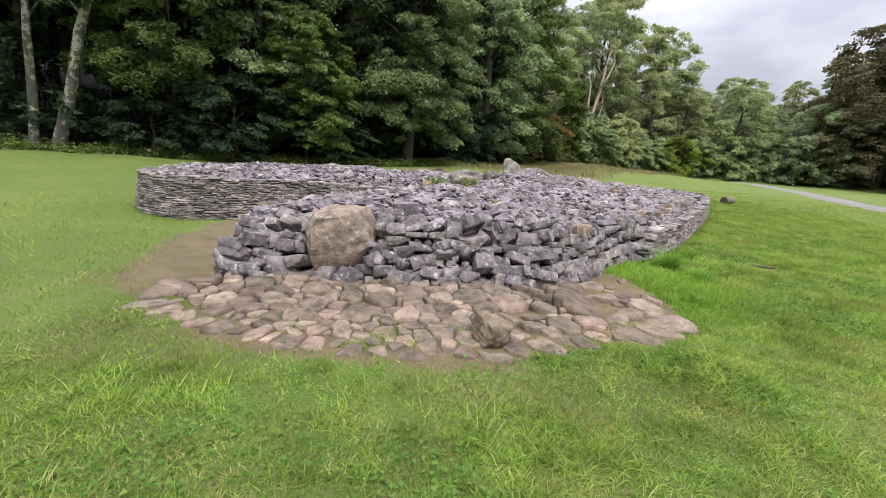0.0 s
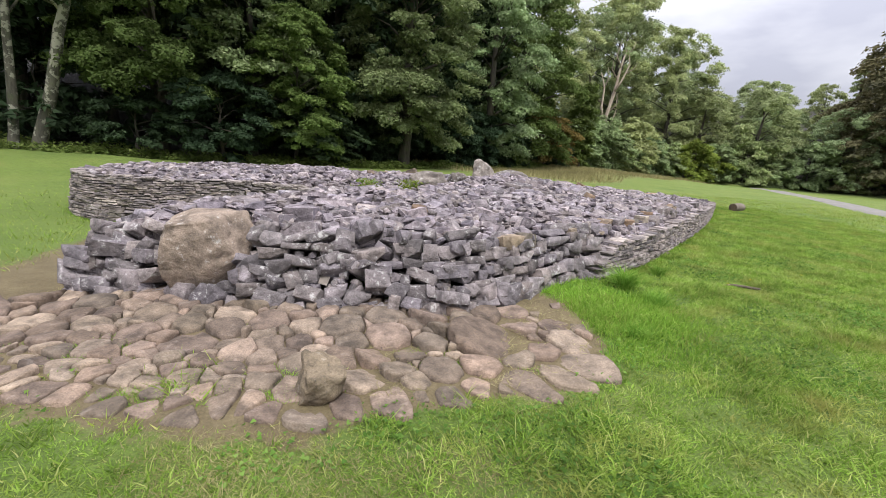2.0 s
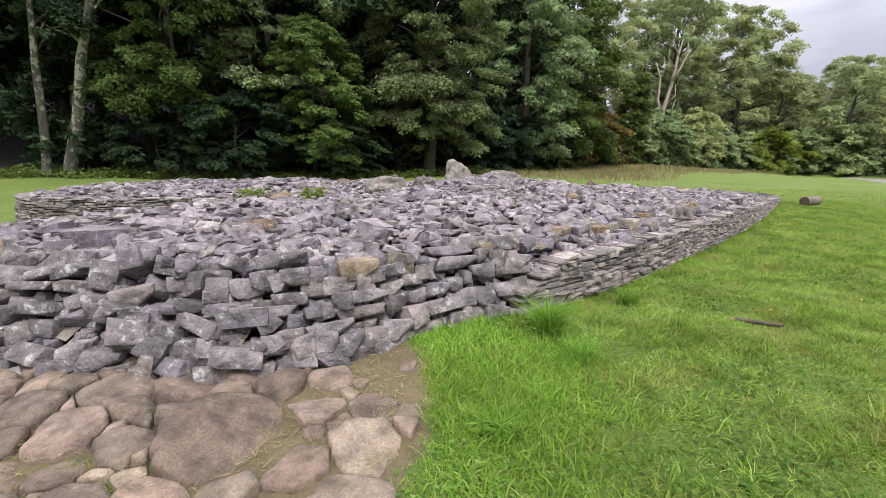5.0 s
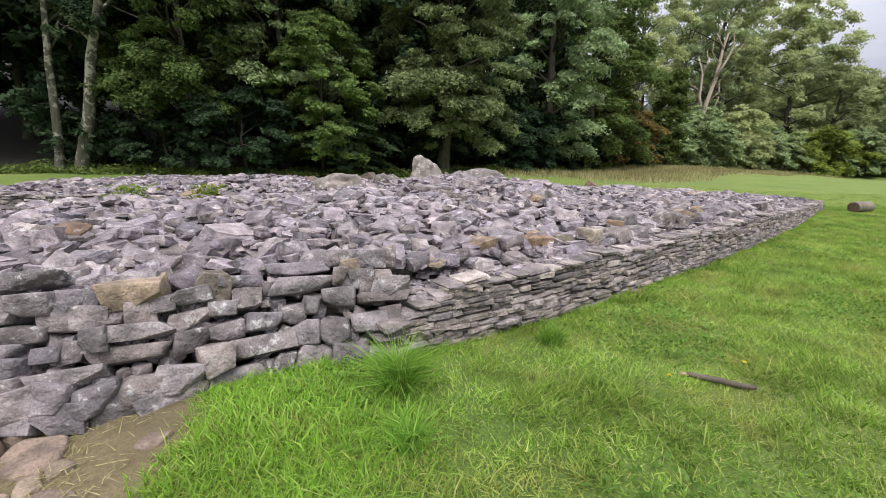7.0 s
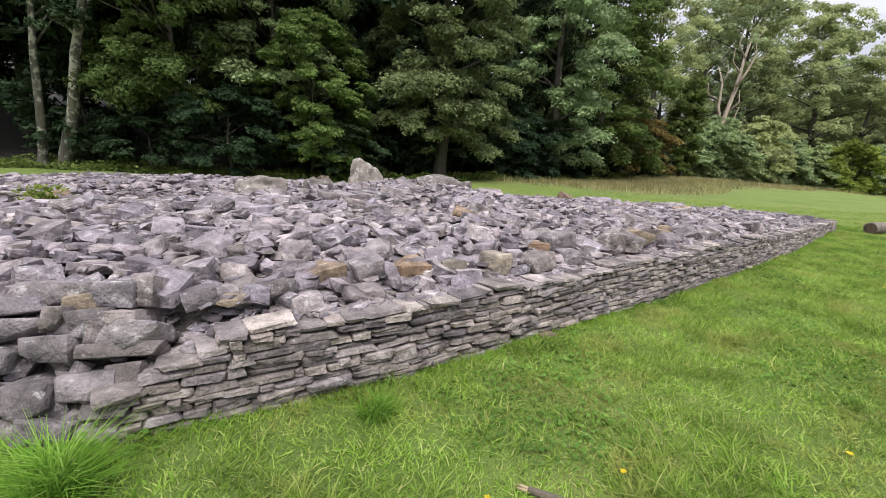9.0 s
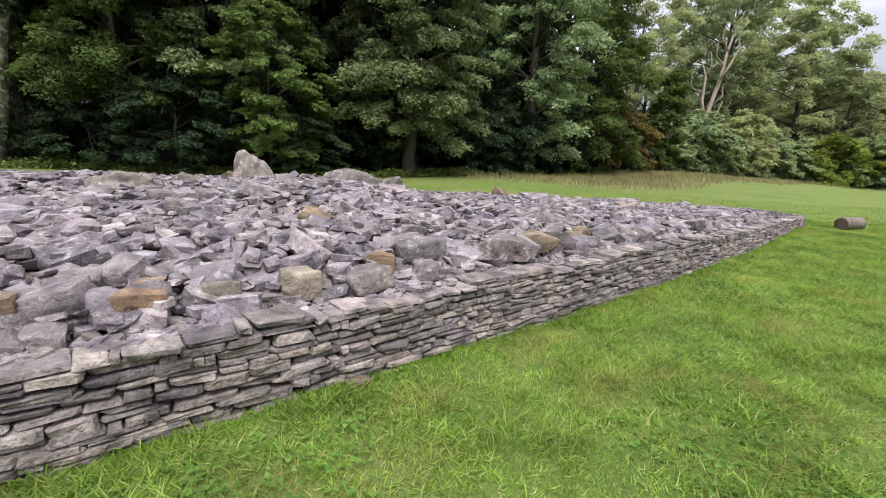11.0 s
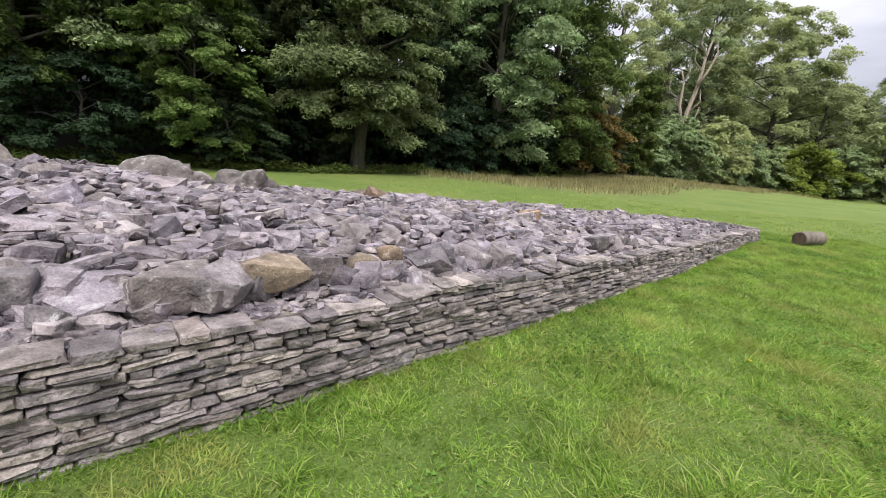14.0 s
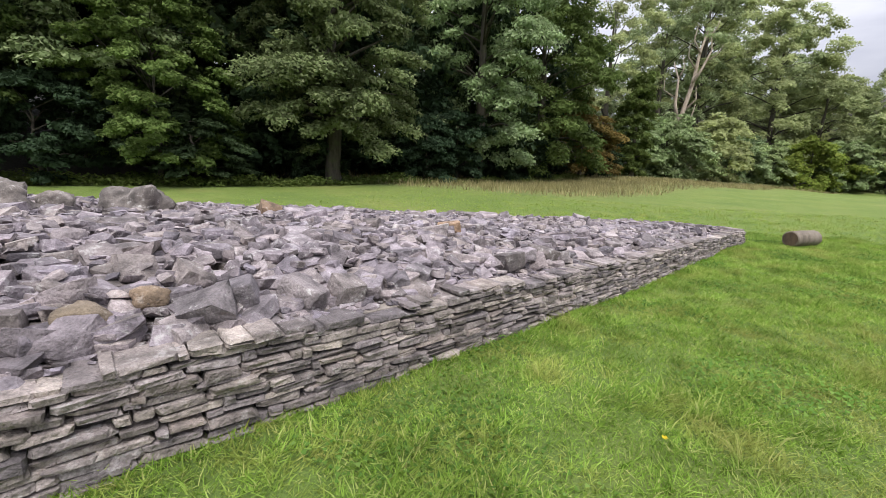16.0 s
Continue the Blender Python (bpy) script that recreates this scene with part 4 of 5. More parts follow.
def leaf_quads(rng, centres, normals, size, ratio=0.55):
    """Many small leaves: one pointed blade each at the centres, facing the normals."""
    n = len(centres)
    nor = normals / (np.linalg.norm(normals, axis=1, keepdims=True) + 1e-9)
    r = rng.normal(size=(n, 3))
    a = np.cross(nor, r)
    a /= np.linalg.norm(a, axis=1, keepdims=True) + 1e-9
    b = np.cross(nor, a)
    s = (size * rng.uniform(0.65, 1.35, n))[:, None]
    w = s * ratio * 0.62
    v = np.stack([centres - a * s * 0.4 - b * w - nor * s * 0.1, centres - a * s * 0.4 + b * w - nor * s * 0.1, centres + a * s * 0.6], 1).reshape(-1, 3)
    return v, np.arange(3 * n).reshape(-1, 3)


def clump_crown(rng, clumps, leaves, size, flat=0.55):
    """Leaves over a set of clumps (x, y, z, radius): thick outside, sparse within, facing up and out."""
    c = np.asarray(clumps)
    weight = c[:, 3] ** 2
    k = rng.choice(len(c), leaves, p=weight / weight.sum())
    d = rng.normal(size=(leaves, 3))
    d /= np.linalg.norm(d, axis=1, keepdims=True)
    d[:, 2] = np.where((d[:, 2] < -0.2) & (rng.random(leaves) < 0.6), -d[:, 2], d[:, 2])
    r = c[k, 3] * rng.uniform(0.3, 1.08, leaves) ** 0.6
    lump = 1 + 0.35 * np.sin(5 * d[:, 0] + k) * np.sin(4 * d[:, 1] + 2 * k)
    off = d * (r * lump)[:, None] * np.array([1, 1, flat])
    # sprays reach outward from the trunk and droop at their ends
    e = c[:, :2] / (np.hypot(c[:, 0], c[:, 1])[:, None] + 0.3)
    s = (off[:, :2] * e[k]).sum(1)
    off[:, :2] += e[k] * (0.4 * s)[:, None]
    off[:, 2] -= 0.4 * s
    p = c[k, :3] + off
    nor = d * 0.75 + np.array([0, 0, 0.55]) + rng.normal(0, 0.5, (leaves, 3))
    return leaf_quads(rng, p, nor, size)


def crown_clumps(rng, height, low, radius, count, size):
    """Clump centres over an uneven crown: boughs set round the stem, each carrying several sprays on its outer side."""
    out = []
    ph = rng.uniform(0, 6, 4)
    boughs = max(8, round(count / 2.2))
    for q in range(boughs):
        u, a = (q + rng.uniform(0.1, 0.9)) / boughs, 2.4 * q + rng.uniform(-0.5, 0.5)
        z = low + (height - low) * u
        prof = math.sin(math.pi * (0.18 + 0.80 * u)) ** 0.7
        lobe = 1 + 0.25 * math.sin(3 * a + ph[0] + 3 * u) + 0.15 * math.sin(5 * a + ph[1] - 5 * u)
        r = radius * prof * lobe * rng.uniform(0.45, 0.98)
        big = size * rng.uniform(0.9, 1.5)
        for _ in range(6):
            d = Vector(rng.normal(size=3)).normalized() + Vector((0.55 * math.cos(a), 0.55 * math.sin(a), 0.3))
            d = d.normalized() * big * rng.uniform(0.7, 1.0)
            out.append((r * math.cos(a) + d.x, r * math.sin(a) + d.y, max(z + 0.65 * d.z, 0.3), size * rng.uniform(0.35, 0.75)))
    return out


def limb_mesh(rng, clumps, trunk_top, trunk_r, step, lean=(0, 0), base_low=0.25):
    """Trunk and boughs towards the clumps, as one list of tubes: first the trunk, then the boughs."""
    top = Vector((lean[0], lean[1], trunk_top))
    pts = [Vector((0, 0, -0.5))] + [top * s + Vector((rng.normal(0, 0.08), rng.normal(0, 0.08), 0)) for s in (0.0, 0.06, 0.2, 0.4, 0.6, 0.8, 1.0)]
    rad = [trunk_r * q for q in (1.5, 1.3, 1.05, 0.95, 0.8, 0.62, 0.42, 0.15)]
    trunk = tube([p[:] for p in pts], rad, 9, 0.1, rng, 0.08)
    vs, fs, off = [], [], 0
    for x, y, z, r in clumps[::step]:
        s = min(max(z / trunk_top * 0.8, base_low), 0.95)
        a = top * s
        b = Vector((x, y, z))
        mid = a.lerp(b, 0.5) + Vector((rng.normal(0, 0.25), rng.normal(0, 0.25), rng.uniform(0.0, 0.6)))
        r0 = trunk_r * 0.38 * (1.1 - s)
        v, f = tube([a[:], mid[:], b[:]], [r0 + 0.02, r0 * 0.6 + 0.012, 0.01], 5)
        vs.append(v)
        fs.append(tris(f) + off)
        off += len(v)
    v, f = trunk[0], tris(trunk[1])
    return np.concatenate([v] + vs), np.concatenate([f] + [q + len(v) for q in fs])


def make_tree(name, at, label, category, leafmat, barkmat, height, low, radius, count, clump, leaves, size, trunk_r, seed, flat=0.55, lean=(0, 0), group="", extra=()):
    rng = np.random.default_rng(seed)
    clumps = crown_clumps(rng, height, low, radius, count, clump) + list(extra)
    z = gz(*at)
    tree = thing(name, (*at, z), label, category, group)
    v, f = limb_mesh(rng, clumps, height * 0.82, trunk_r, 11, lean)
    here = Matrix.Translation((*at, z))
    part("trunk", mesh_np("trunk", v, f, True), barkmat, tree, at=here)
    v, f = clump_crown(rng, clumps, int(leaves * 1.9), size * 0.8, flat)
    part("crown", mesh_np("crown", v, f), leafmat, tree, at=here)
    return tree


def again(tree, x, y, turn, scale):
    """The same kind of tree once more elsewhere."""
    return copy_thing(tree, Matrix.Translation((x, y, gz(x, y))) @ Matrix.Rotation(radians(turn), 4, "Z") @ Matrix.Diagonal((scale, scale, scale, 1)))


def build_wood():
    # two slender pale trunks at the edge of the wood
    make_tree("birch_tree", (-19.1, 19.7), "slender tree with pale lichened trunk at the wood edge", "tree", M_LEAF_DARK_SHADED, M_BIRCH, 15, 6.0, 3.0, 26, 0.9, 6000, 0.2, 0.19, 801, lean=(1.0, 0))
    make_tree("birch_tree", (-18.5, 20.2), "leaning tree with mottled white and grey trunk", "tree", M_LEAF_DARK_SHADED, M_BIRCH, 16, 6.5, 3.2, 26, 0.9, 6000, 0.2, 0.26, 802, lean=(4.4, 0.2))
    make_tree("sycamore_tree", (-15.0, 23.6), "light green leafy tree drooping over the meadow edge", "tree", M_LEAF_LIGHT, M_BARK, 15, 3.4, 3.8, 120, 0.85, 44000, 0.22, 0.28, 803, extra=[(0.2, -2.2, 3.7, 1.2), (1.4, -2.4, 4.2, 1.0), (-0.8, -2.5, 4.4, 1.1), (2.2, -2.2, 5.0, 1.1)])
    make_tree("elder_bush", (-11.8, 23.8), "dark green bush under taller trees", "bush", M_LEAF_DARK_SHADED, M_BARK, 4.2, 0.7, 2.1, 44, 0.65, 14000, 0.22, 0.10, 804, 0.5)
    make_tree("elder_bush", (-15.2, 22.2), "dark green bush under taller trees", "bush", M_LEAF_DARK_SHADED, M_BARK, 3.0, 0.6, 2.0, 26, 0.6, 7000, 0.2, 0.08, 805, 0.5)
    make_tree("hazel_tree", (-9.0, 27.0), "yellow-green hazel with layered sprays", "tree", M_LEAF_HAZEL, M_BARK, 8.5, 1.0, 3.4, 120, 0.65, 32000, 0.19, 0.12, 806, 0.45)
    make_tree("beech_bush", (-8.0, 28.0), "low spreading dark beech sprays", "bush", M_LEAF_DARK_SHADED, M_BARK, 3.4, 0.5, 2.6, 40, 0.7, 11000, 0.2, 0.10, 807, 0.22)
    make_tree("oak_tree", (-3.2, 33.0), "broad oak with boughs reaching over the grass", "tree", M_LEAF_OAK, M_BARK, 17, 1.9, 4.6, 165, 1.0, 56000, 0.23, 0.42, 808, extra=[(-1.4, -4.0, 5.4, 1.3), (0.0, -3.4, 5.6, 1.3), (1.2, -2.6, 5.8, 1.2), (1.9, -1.0, 4.2, 0.9), (-2.4, -3.4, 3.6, 0.9), (0.9, -2.2, 4.6, 0.9)])
    make_tree("ash_tree", (-12.2, 28.0), "tall green ash behind the hazel", "tree", M_LEAF_MID, M_BARK, 17, 4.5, 4.2, 100, 1.1, 32000, 0.25, 0.30, 809)
    make_tree("lime_tree", (3.2, 43.5), "tall dark green tree at the wood edge", "tree", M_LEAF_MID, M_BARK, 19, 1.8, 5.2, 120, 1.3, 30000, 0.30, 0.40, 810)
    make_tree("hawthorn_bush", (2.2, 41.0), "dark shrub at the foot of the wood", "bush", M_LEAF_DARK_SHADED, M_BARK, 4.5, 0.4, 2.8, 36, 0.8, 8000, 0.27, 0.12, 811, 0.5)
    make_tree("lime_tree", (7.2, 53.0), "tall mid-green tree at the wood edge", "tree", M_LEAF_LIGHT, M_BARK, 19, 1.5, 5.5, 110, 1.5, 26000, 0.36, 0.40, 812)
    make_tree("hawthorn_bush", (11.3, 57.5), "rusty green hawthorn at the wood edge", "bush", M_LEAF_RUST, M_BARK, 7.0, 0.6, 3.2, 46, 1.0, 10000, 0.33, 0.15, 813, 0.5)
    make_tree("ivy_tree", (17.2, 63.5), "tree stem clad in bright green ivy", "tree", M_LEAF_LIGHT, M_BARK, 11.0, 0.6, 1.5, 60, 0.8, 11000, 0.33, 0.25, 814, 0.7)
    make_tree("hawthorn_bush", (22.0, 70.5), "grey-green shrub at the wood edge", "bush", M_LEAF_MID, M_BARK, 7.5, 0.3, 4.2, 50, 1.2, 10000, 0.42, 0.2, 815, 0.5)
    make_tree("hawthorn_bush", (30.0, 79.0), "green shrub at the wood edge", "bush", M_LEAF_FAR_HAZED, M_BARK, 8.5, 0.2, 5.0, 54, 1.4, 10000, 0.48, 0.2, 816, 0.5)
    make_tree("hawthorn_bush", (44.5, 85.5), "bright yellow-green rounded shrub", "bush", M_LEAF_YELLOW, M_BARK, 7.0, 0.2, 4.2, 46, 1.3, 9000, 0.48, 0.2, 817, 0.6)
    low = make_tree("hazel_bush", (25.0, 75.0), "dull green bush at the wood edge", "bush", M_LEAF_MID, M_BARK, 6.5, 0.1, 3.6, 46, 1.1, 7000, 0.42, 0.15, 825, 0.55, group="edge bushes")
    for k, (x, y) in enumerate([(34.5, 82.5), (39.0, 85.0), (50.5, 88.5), (55.5, 88.0), (60.5, 86.5), (19.5, 69.5), (36.0, 86.5), (66.0, 86.0), (72.0, 82.5)]):
        again(low, x, y, 47 * k, 0.85 + 0.13 * (k % 4))
    poplar = make_tree("poplar_tree", (44.0, 99.0), "tall rounded grey-green tree with airy crown", "tree", M_LEAF_FAR_HAZED, M_BARK, 27, 4.0, 9.5, 120, 1.7, 20000, 0.48, 0.5, 818, 0.6)
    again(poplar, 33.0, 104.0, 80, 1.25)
    ash = make_tree("ash_tree", (24.0, 90.0), "tall thin-leaved ash with sky showing through", "tree", M_LEAF_FAR_HAZED, M_BARK, 27, 8.0, 7.0, 70, 1.5, 9000, 0.45, 0.5, 819, 0.6)
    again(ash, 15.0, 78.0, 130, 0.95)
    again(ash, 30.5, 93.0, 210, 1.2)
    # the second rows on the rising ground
    shrub = make_tree("hawthorn_bush", (0.6, 38.5), "dense dark shrub at the foot of the wood", "bush", M_LEAF_DARK_SHADED, M_BARK, 4.0, 0.1, 2.2, 40, 0.7, 7000, 0.22, 0.08, 824, 0.5, group="edge shrubs")
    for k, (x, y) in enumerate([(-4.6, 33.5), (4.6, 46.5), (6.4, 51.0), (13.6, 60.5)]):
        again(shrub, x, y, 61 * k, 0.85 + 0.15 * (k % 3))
    high = make_tree("beech_tree", (-23.0, 24.0), "tall bare-stemmed tree in the dark of the wood", "tree", M_LEAF_DARK_SHADED, M_BARK, 19, 5.5, 5.5, 84, 1.6, 7000, 0.55, 0.3, 827, 0.6, group="trees of the wood")
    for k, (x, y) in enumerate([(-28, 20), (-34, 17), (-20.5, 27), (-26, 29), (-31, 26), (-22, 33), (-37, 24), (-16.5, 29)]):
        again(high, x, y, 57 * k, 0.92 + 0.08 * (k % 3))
    back = make_tree("beech_tree", (-44.0, 30.0), "tall shady tree inside the wood", "tree", M_LEAF_DARK_SHADED, M_BARK, 18, 2.0, 5.5, 90, 1.7, 6000, 0.62, 0.4, 820, 0.6, group="trees of the wood")
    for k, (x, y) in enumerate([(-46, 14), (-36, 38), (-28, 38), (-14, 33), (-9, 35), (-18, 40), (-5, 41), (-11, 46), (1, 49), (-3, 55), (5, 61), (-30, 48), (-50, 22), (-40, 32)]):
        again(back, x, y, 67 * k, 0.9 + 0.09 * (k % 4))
    under = make_tree("holly_bush", (-21.0, 23.0), "dark undergrowth bush inside the wood", "bush", M_LEAF_DARK_SHADED, M_BARK, 5.5, 0.2, 2.9, 44, 1.0, 3000, 0.42, 0.1, 823, 0.6, group="undergrowth")
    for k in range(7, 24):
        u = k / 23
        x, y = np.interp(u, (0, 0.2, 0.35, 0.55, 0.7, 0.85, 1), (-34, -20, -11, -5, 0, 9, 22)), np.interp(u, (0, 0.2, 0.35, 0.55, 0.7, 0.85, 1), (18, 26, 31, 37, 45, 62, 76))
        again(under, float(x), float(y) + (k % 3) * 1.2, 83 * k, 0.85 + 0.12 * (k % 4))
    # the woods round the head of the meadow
    far = make_tree("oak_tree", (58.0, 90.0), "far green oak on the valley side", "tree", M_LEAF_FAR_HAZED, M_BARK, 17, 0.5, 7.5, 90, 1.6, 11000, 0.5, 0.5, 821, 0.6, group="far trees")
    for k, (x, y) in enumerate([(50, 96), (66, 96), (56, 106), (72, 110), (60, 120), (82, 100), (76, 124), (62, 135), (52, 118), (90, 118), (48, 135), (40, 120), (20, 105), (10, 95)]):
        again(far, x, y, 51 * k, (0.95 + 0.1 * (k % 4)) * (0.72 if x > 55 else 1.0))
    rust = make_tree("beech_tree", (80.0, 78.0), "far brownish-green beech on the valley side", "tree", M_LEAF_RED, M_BARK, 19, 0.5, 7.5, 90, 1.6, 11000, 0.5, 0.5, 822, 0.6, group="far trees")
    for k, (x, y) in enumerate([(70, 84), (92, 72), (86, 90), (100, 82), (98, 64), (112, 74), (112, 56), (126, 62), (105, 96), (128, 46), (142, 54)]):
        again(rust if k % 4 else far, x, y, 73 * k, (0.85 if y > 80 and x < 90 else 1.4) + 0.13 * (k % 3))


    for k, (x, y, size) in enumerate([(78.0, 79.0, 1.3), (85.0, 77.0, 1.5), (92.0, 81.0, 1.75), (83.0, 88.0, 1.45), (74.0, 82.0, 0.95), (98.0, 90.0, 2.0), (88.0, 70.0, 1.2)]):
        again(rust, x, y, 39 * k + 20, size)


def build_spruces():
    """Tall dark conifers on the valley side."""
    for k, (x, y, h) in enumerate(((82.0, 99.0, 22.0), (77.0, 79.0, 33.0), (84.0, 80.0, 36.0))):
        rng = np.random.default_rng(880 + k)
        z = gz(x, y)
        tree = thing("spruce_tree", (x, y, z), "tall dark conifer rising over the far wood", "tree", "spruces")
        here = Matrix.Translation((x, y, z))
        v, f = tube([(0, 0, -1), (0.1, 0, h * 0.5), (0, 0, h)], [0.45, 0.3, 0.03], 8)
        part("trunk", mesh_np("trunk", v, tris(f), True), M_BARK, tree, at=here)
        clumps = []
        for _ in range(150):
            u = rng.uniform(0.15, 1.0)
            a, r = rng.uniform(0, 2 * math.pi), (1 - u) * 4.6 * rng.uniform(0.3, 1.0) + 0.25
            clumps.append((r * math.cos(a), r * math.sin(a), h * u - 0.25 * r, 0.55 + 0.5 * (1 - u)))
        v, f = clump_crown(rng, clumps, 9000, 0.42, 0.35)
        part("crown", mesh_np("crown", v, f), M_LEAF_RED if k else M_LEAF_FAR_HAZED, tree, at=here)


def build_dead_tree():
    rng = np.random.default_rng(90)
    x, y = 25.5, 84.0
    z = gz(x, y)
    tree = thing("dead_tree", (x, y, z), "bare bleached dead tree with twisted limbs", "tree")
    here = Matrix.Translation((x, y, z))
    forks = [([(0, 0, -0.5), (0.2, 0, 5), (0.9, 0, 10), (1.6, 0, 14), (2.0, 0, 18), (2.9, 0, 21.5)], 0.5),
             ([(0.6, 0, 8), (-0.6, 0, 11), (-0.4, 0, 14.5), (-1.0, 0, 17)], 0.28),
             ([(1.6, 0, 14), (2.6, 0.2, 16), (3.5, 0, 18.5), (3.3, 0, 21)], 0.24),
             ([(2.0, 0, 18), (1.2, 0, 20), (1.4, 0, 22)], 0.16),
             ([(0.3, 0, 6), (2.0, 0, 8.5), (2.5, 0, 11)], 0.2),
             ([(2.9, 0, 20), (3.9, 0, 21.4), (4.0, 0, 22.6)], 0.11),
             ([(1.7, 0, 16), (0.6, 0, 17.6), (0.7, 0, 19.4)], 0.14),
             ([(3.0, 0, 17), (4.4, 0, 17.8), (4.9, 0, 19.2)], 0.12),
             ([(0.9, 0, 10), (2.3, 0, 11.8), (2.2, 0, 13.6)], 0.16),
             ([(-0.4, 0, 14.5), (0.3, 0, 16.2), (0.0, 0, 18.0)], 0.12),
             ([(-0.5, 0, 12), (-1.9, 0, 13.0), (-2.3, 0, 14.6)], 0.14)]
    for k, (p, r) in enumerate(forks):
        p = [(a * 1.0 + rng.normal(0, 0.1), b + rng.normal(0, 0.3), c) for a, b, c in p]
        v, f = tube(p, [1.05 * r * (1 - 0.8 * i / (len(p) - 1)) for i in range(len(p))], 7, 0.2, rng, 0.15)
        part("trunk" if k == 0 else "limb", mesh_np("limb", v, tris(f), True), M_DEADWOOD, tree, at=here)


build_wood()
build_spruces()
build_dead_tree()

# ---- grass ----


def blades(rng, x, y, length, width, lean, segments, combed=0.0, aim=None):
    """Grass blades as bent strips: arrays of vertices and triangles."""
    n = len(x)
    z = ground_z(x, y) - 0.01
    a, b = rng.uniform(0, 2 * math.pi, n), rng.uniform(0, 2 * math.pi, n)
    swirl = 3.0 * wave(x, y, 1.1, 0.4) + 1.6 * wave(x, y, 3.7, 2.2)
    a = np.where(rng.random(n) < combed, swirl + rng.normal(0, 0.6, n), a)
    if aim is not None:
        a = aim
    out = np.stack([np.cos(a), np.sin(a)], 1) * (length * lean)[:, None]
    side = np.stack([np.cos(b), np.sin(b), np.zeros(n)], 1) * (width * 0.5)[:, None]
    root = np.stack([x, y, z], 1)
    up = np.stack([np.zeros(n), np.zeros(n), length * np.sqrt(np.clip(1 - lean ** 2 * 0.6, 0.15, 1))], 1)
    out3 = np.concatenate([out, np.zeros((n, 1))], 1)
    tip = root + up + out3
    if segments == 1:
        v = np.stack([root - side, root + side, tip], 1)
        return v.reshape(-1, 3), np.arange(3 * n).reshape(-1, 3)
    mid = root + up * 0.62 + out3 * 0.3
    v = np.stack([root - side, root + side, mid - side * 0.8, mid + side * 0.8, tip], 1).reshape(-1, 3)
    i = 5 * np.arange(n)[:, None]
    f = np.concatenate([i + np.array([0, 1, 3]), i + np.array([0, 3, 2]), i + np.array([2, 3, 4])])
    return v, f


def scatter(rng, lo, hi, count, want):
    x, y = rng.uniform(lo[0], hi[0], count), rng.uniform(lo[1], hi[1], count)
    ok = rng.random(count) < want(x, y)
    return x[ok], y[ok]


def open_ground(x, y):
    return np.where(inside(x, y, OUTLINE) & (distance(x, y, OUTLINE, True) > 0.03), 0.0, 1.0) * np.clip(1.25 - 1.4 * worn_at(x, y), 0.0, 1)


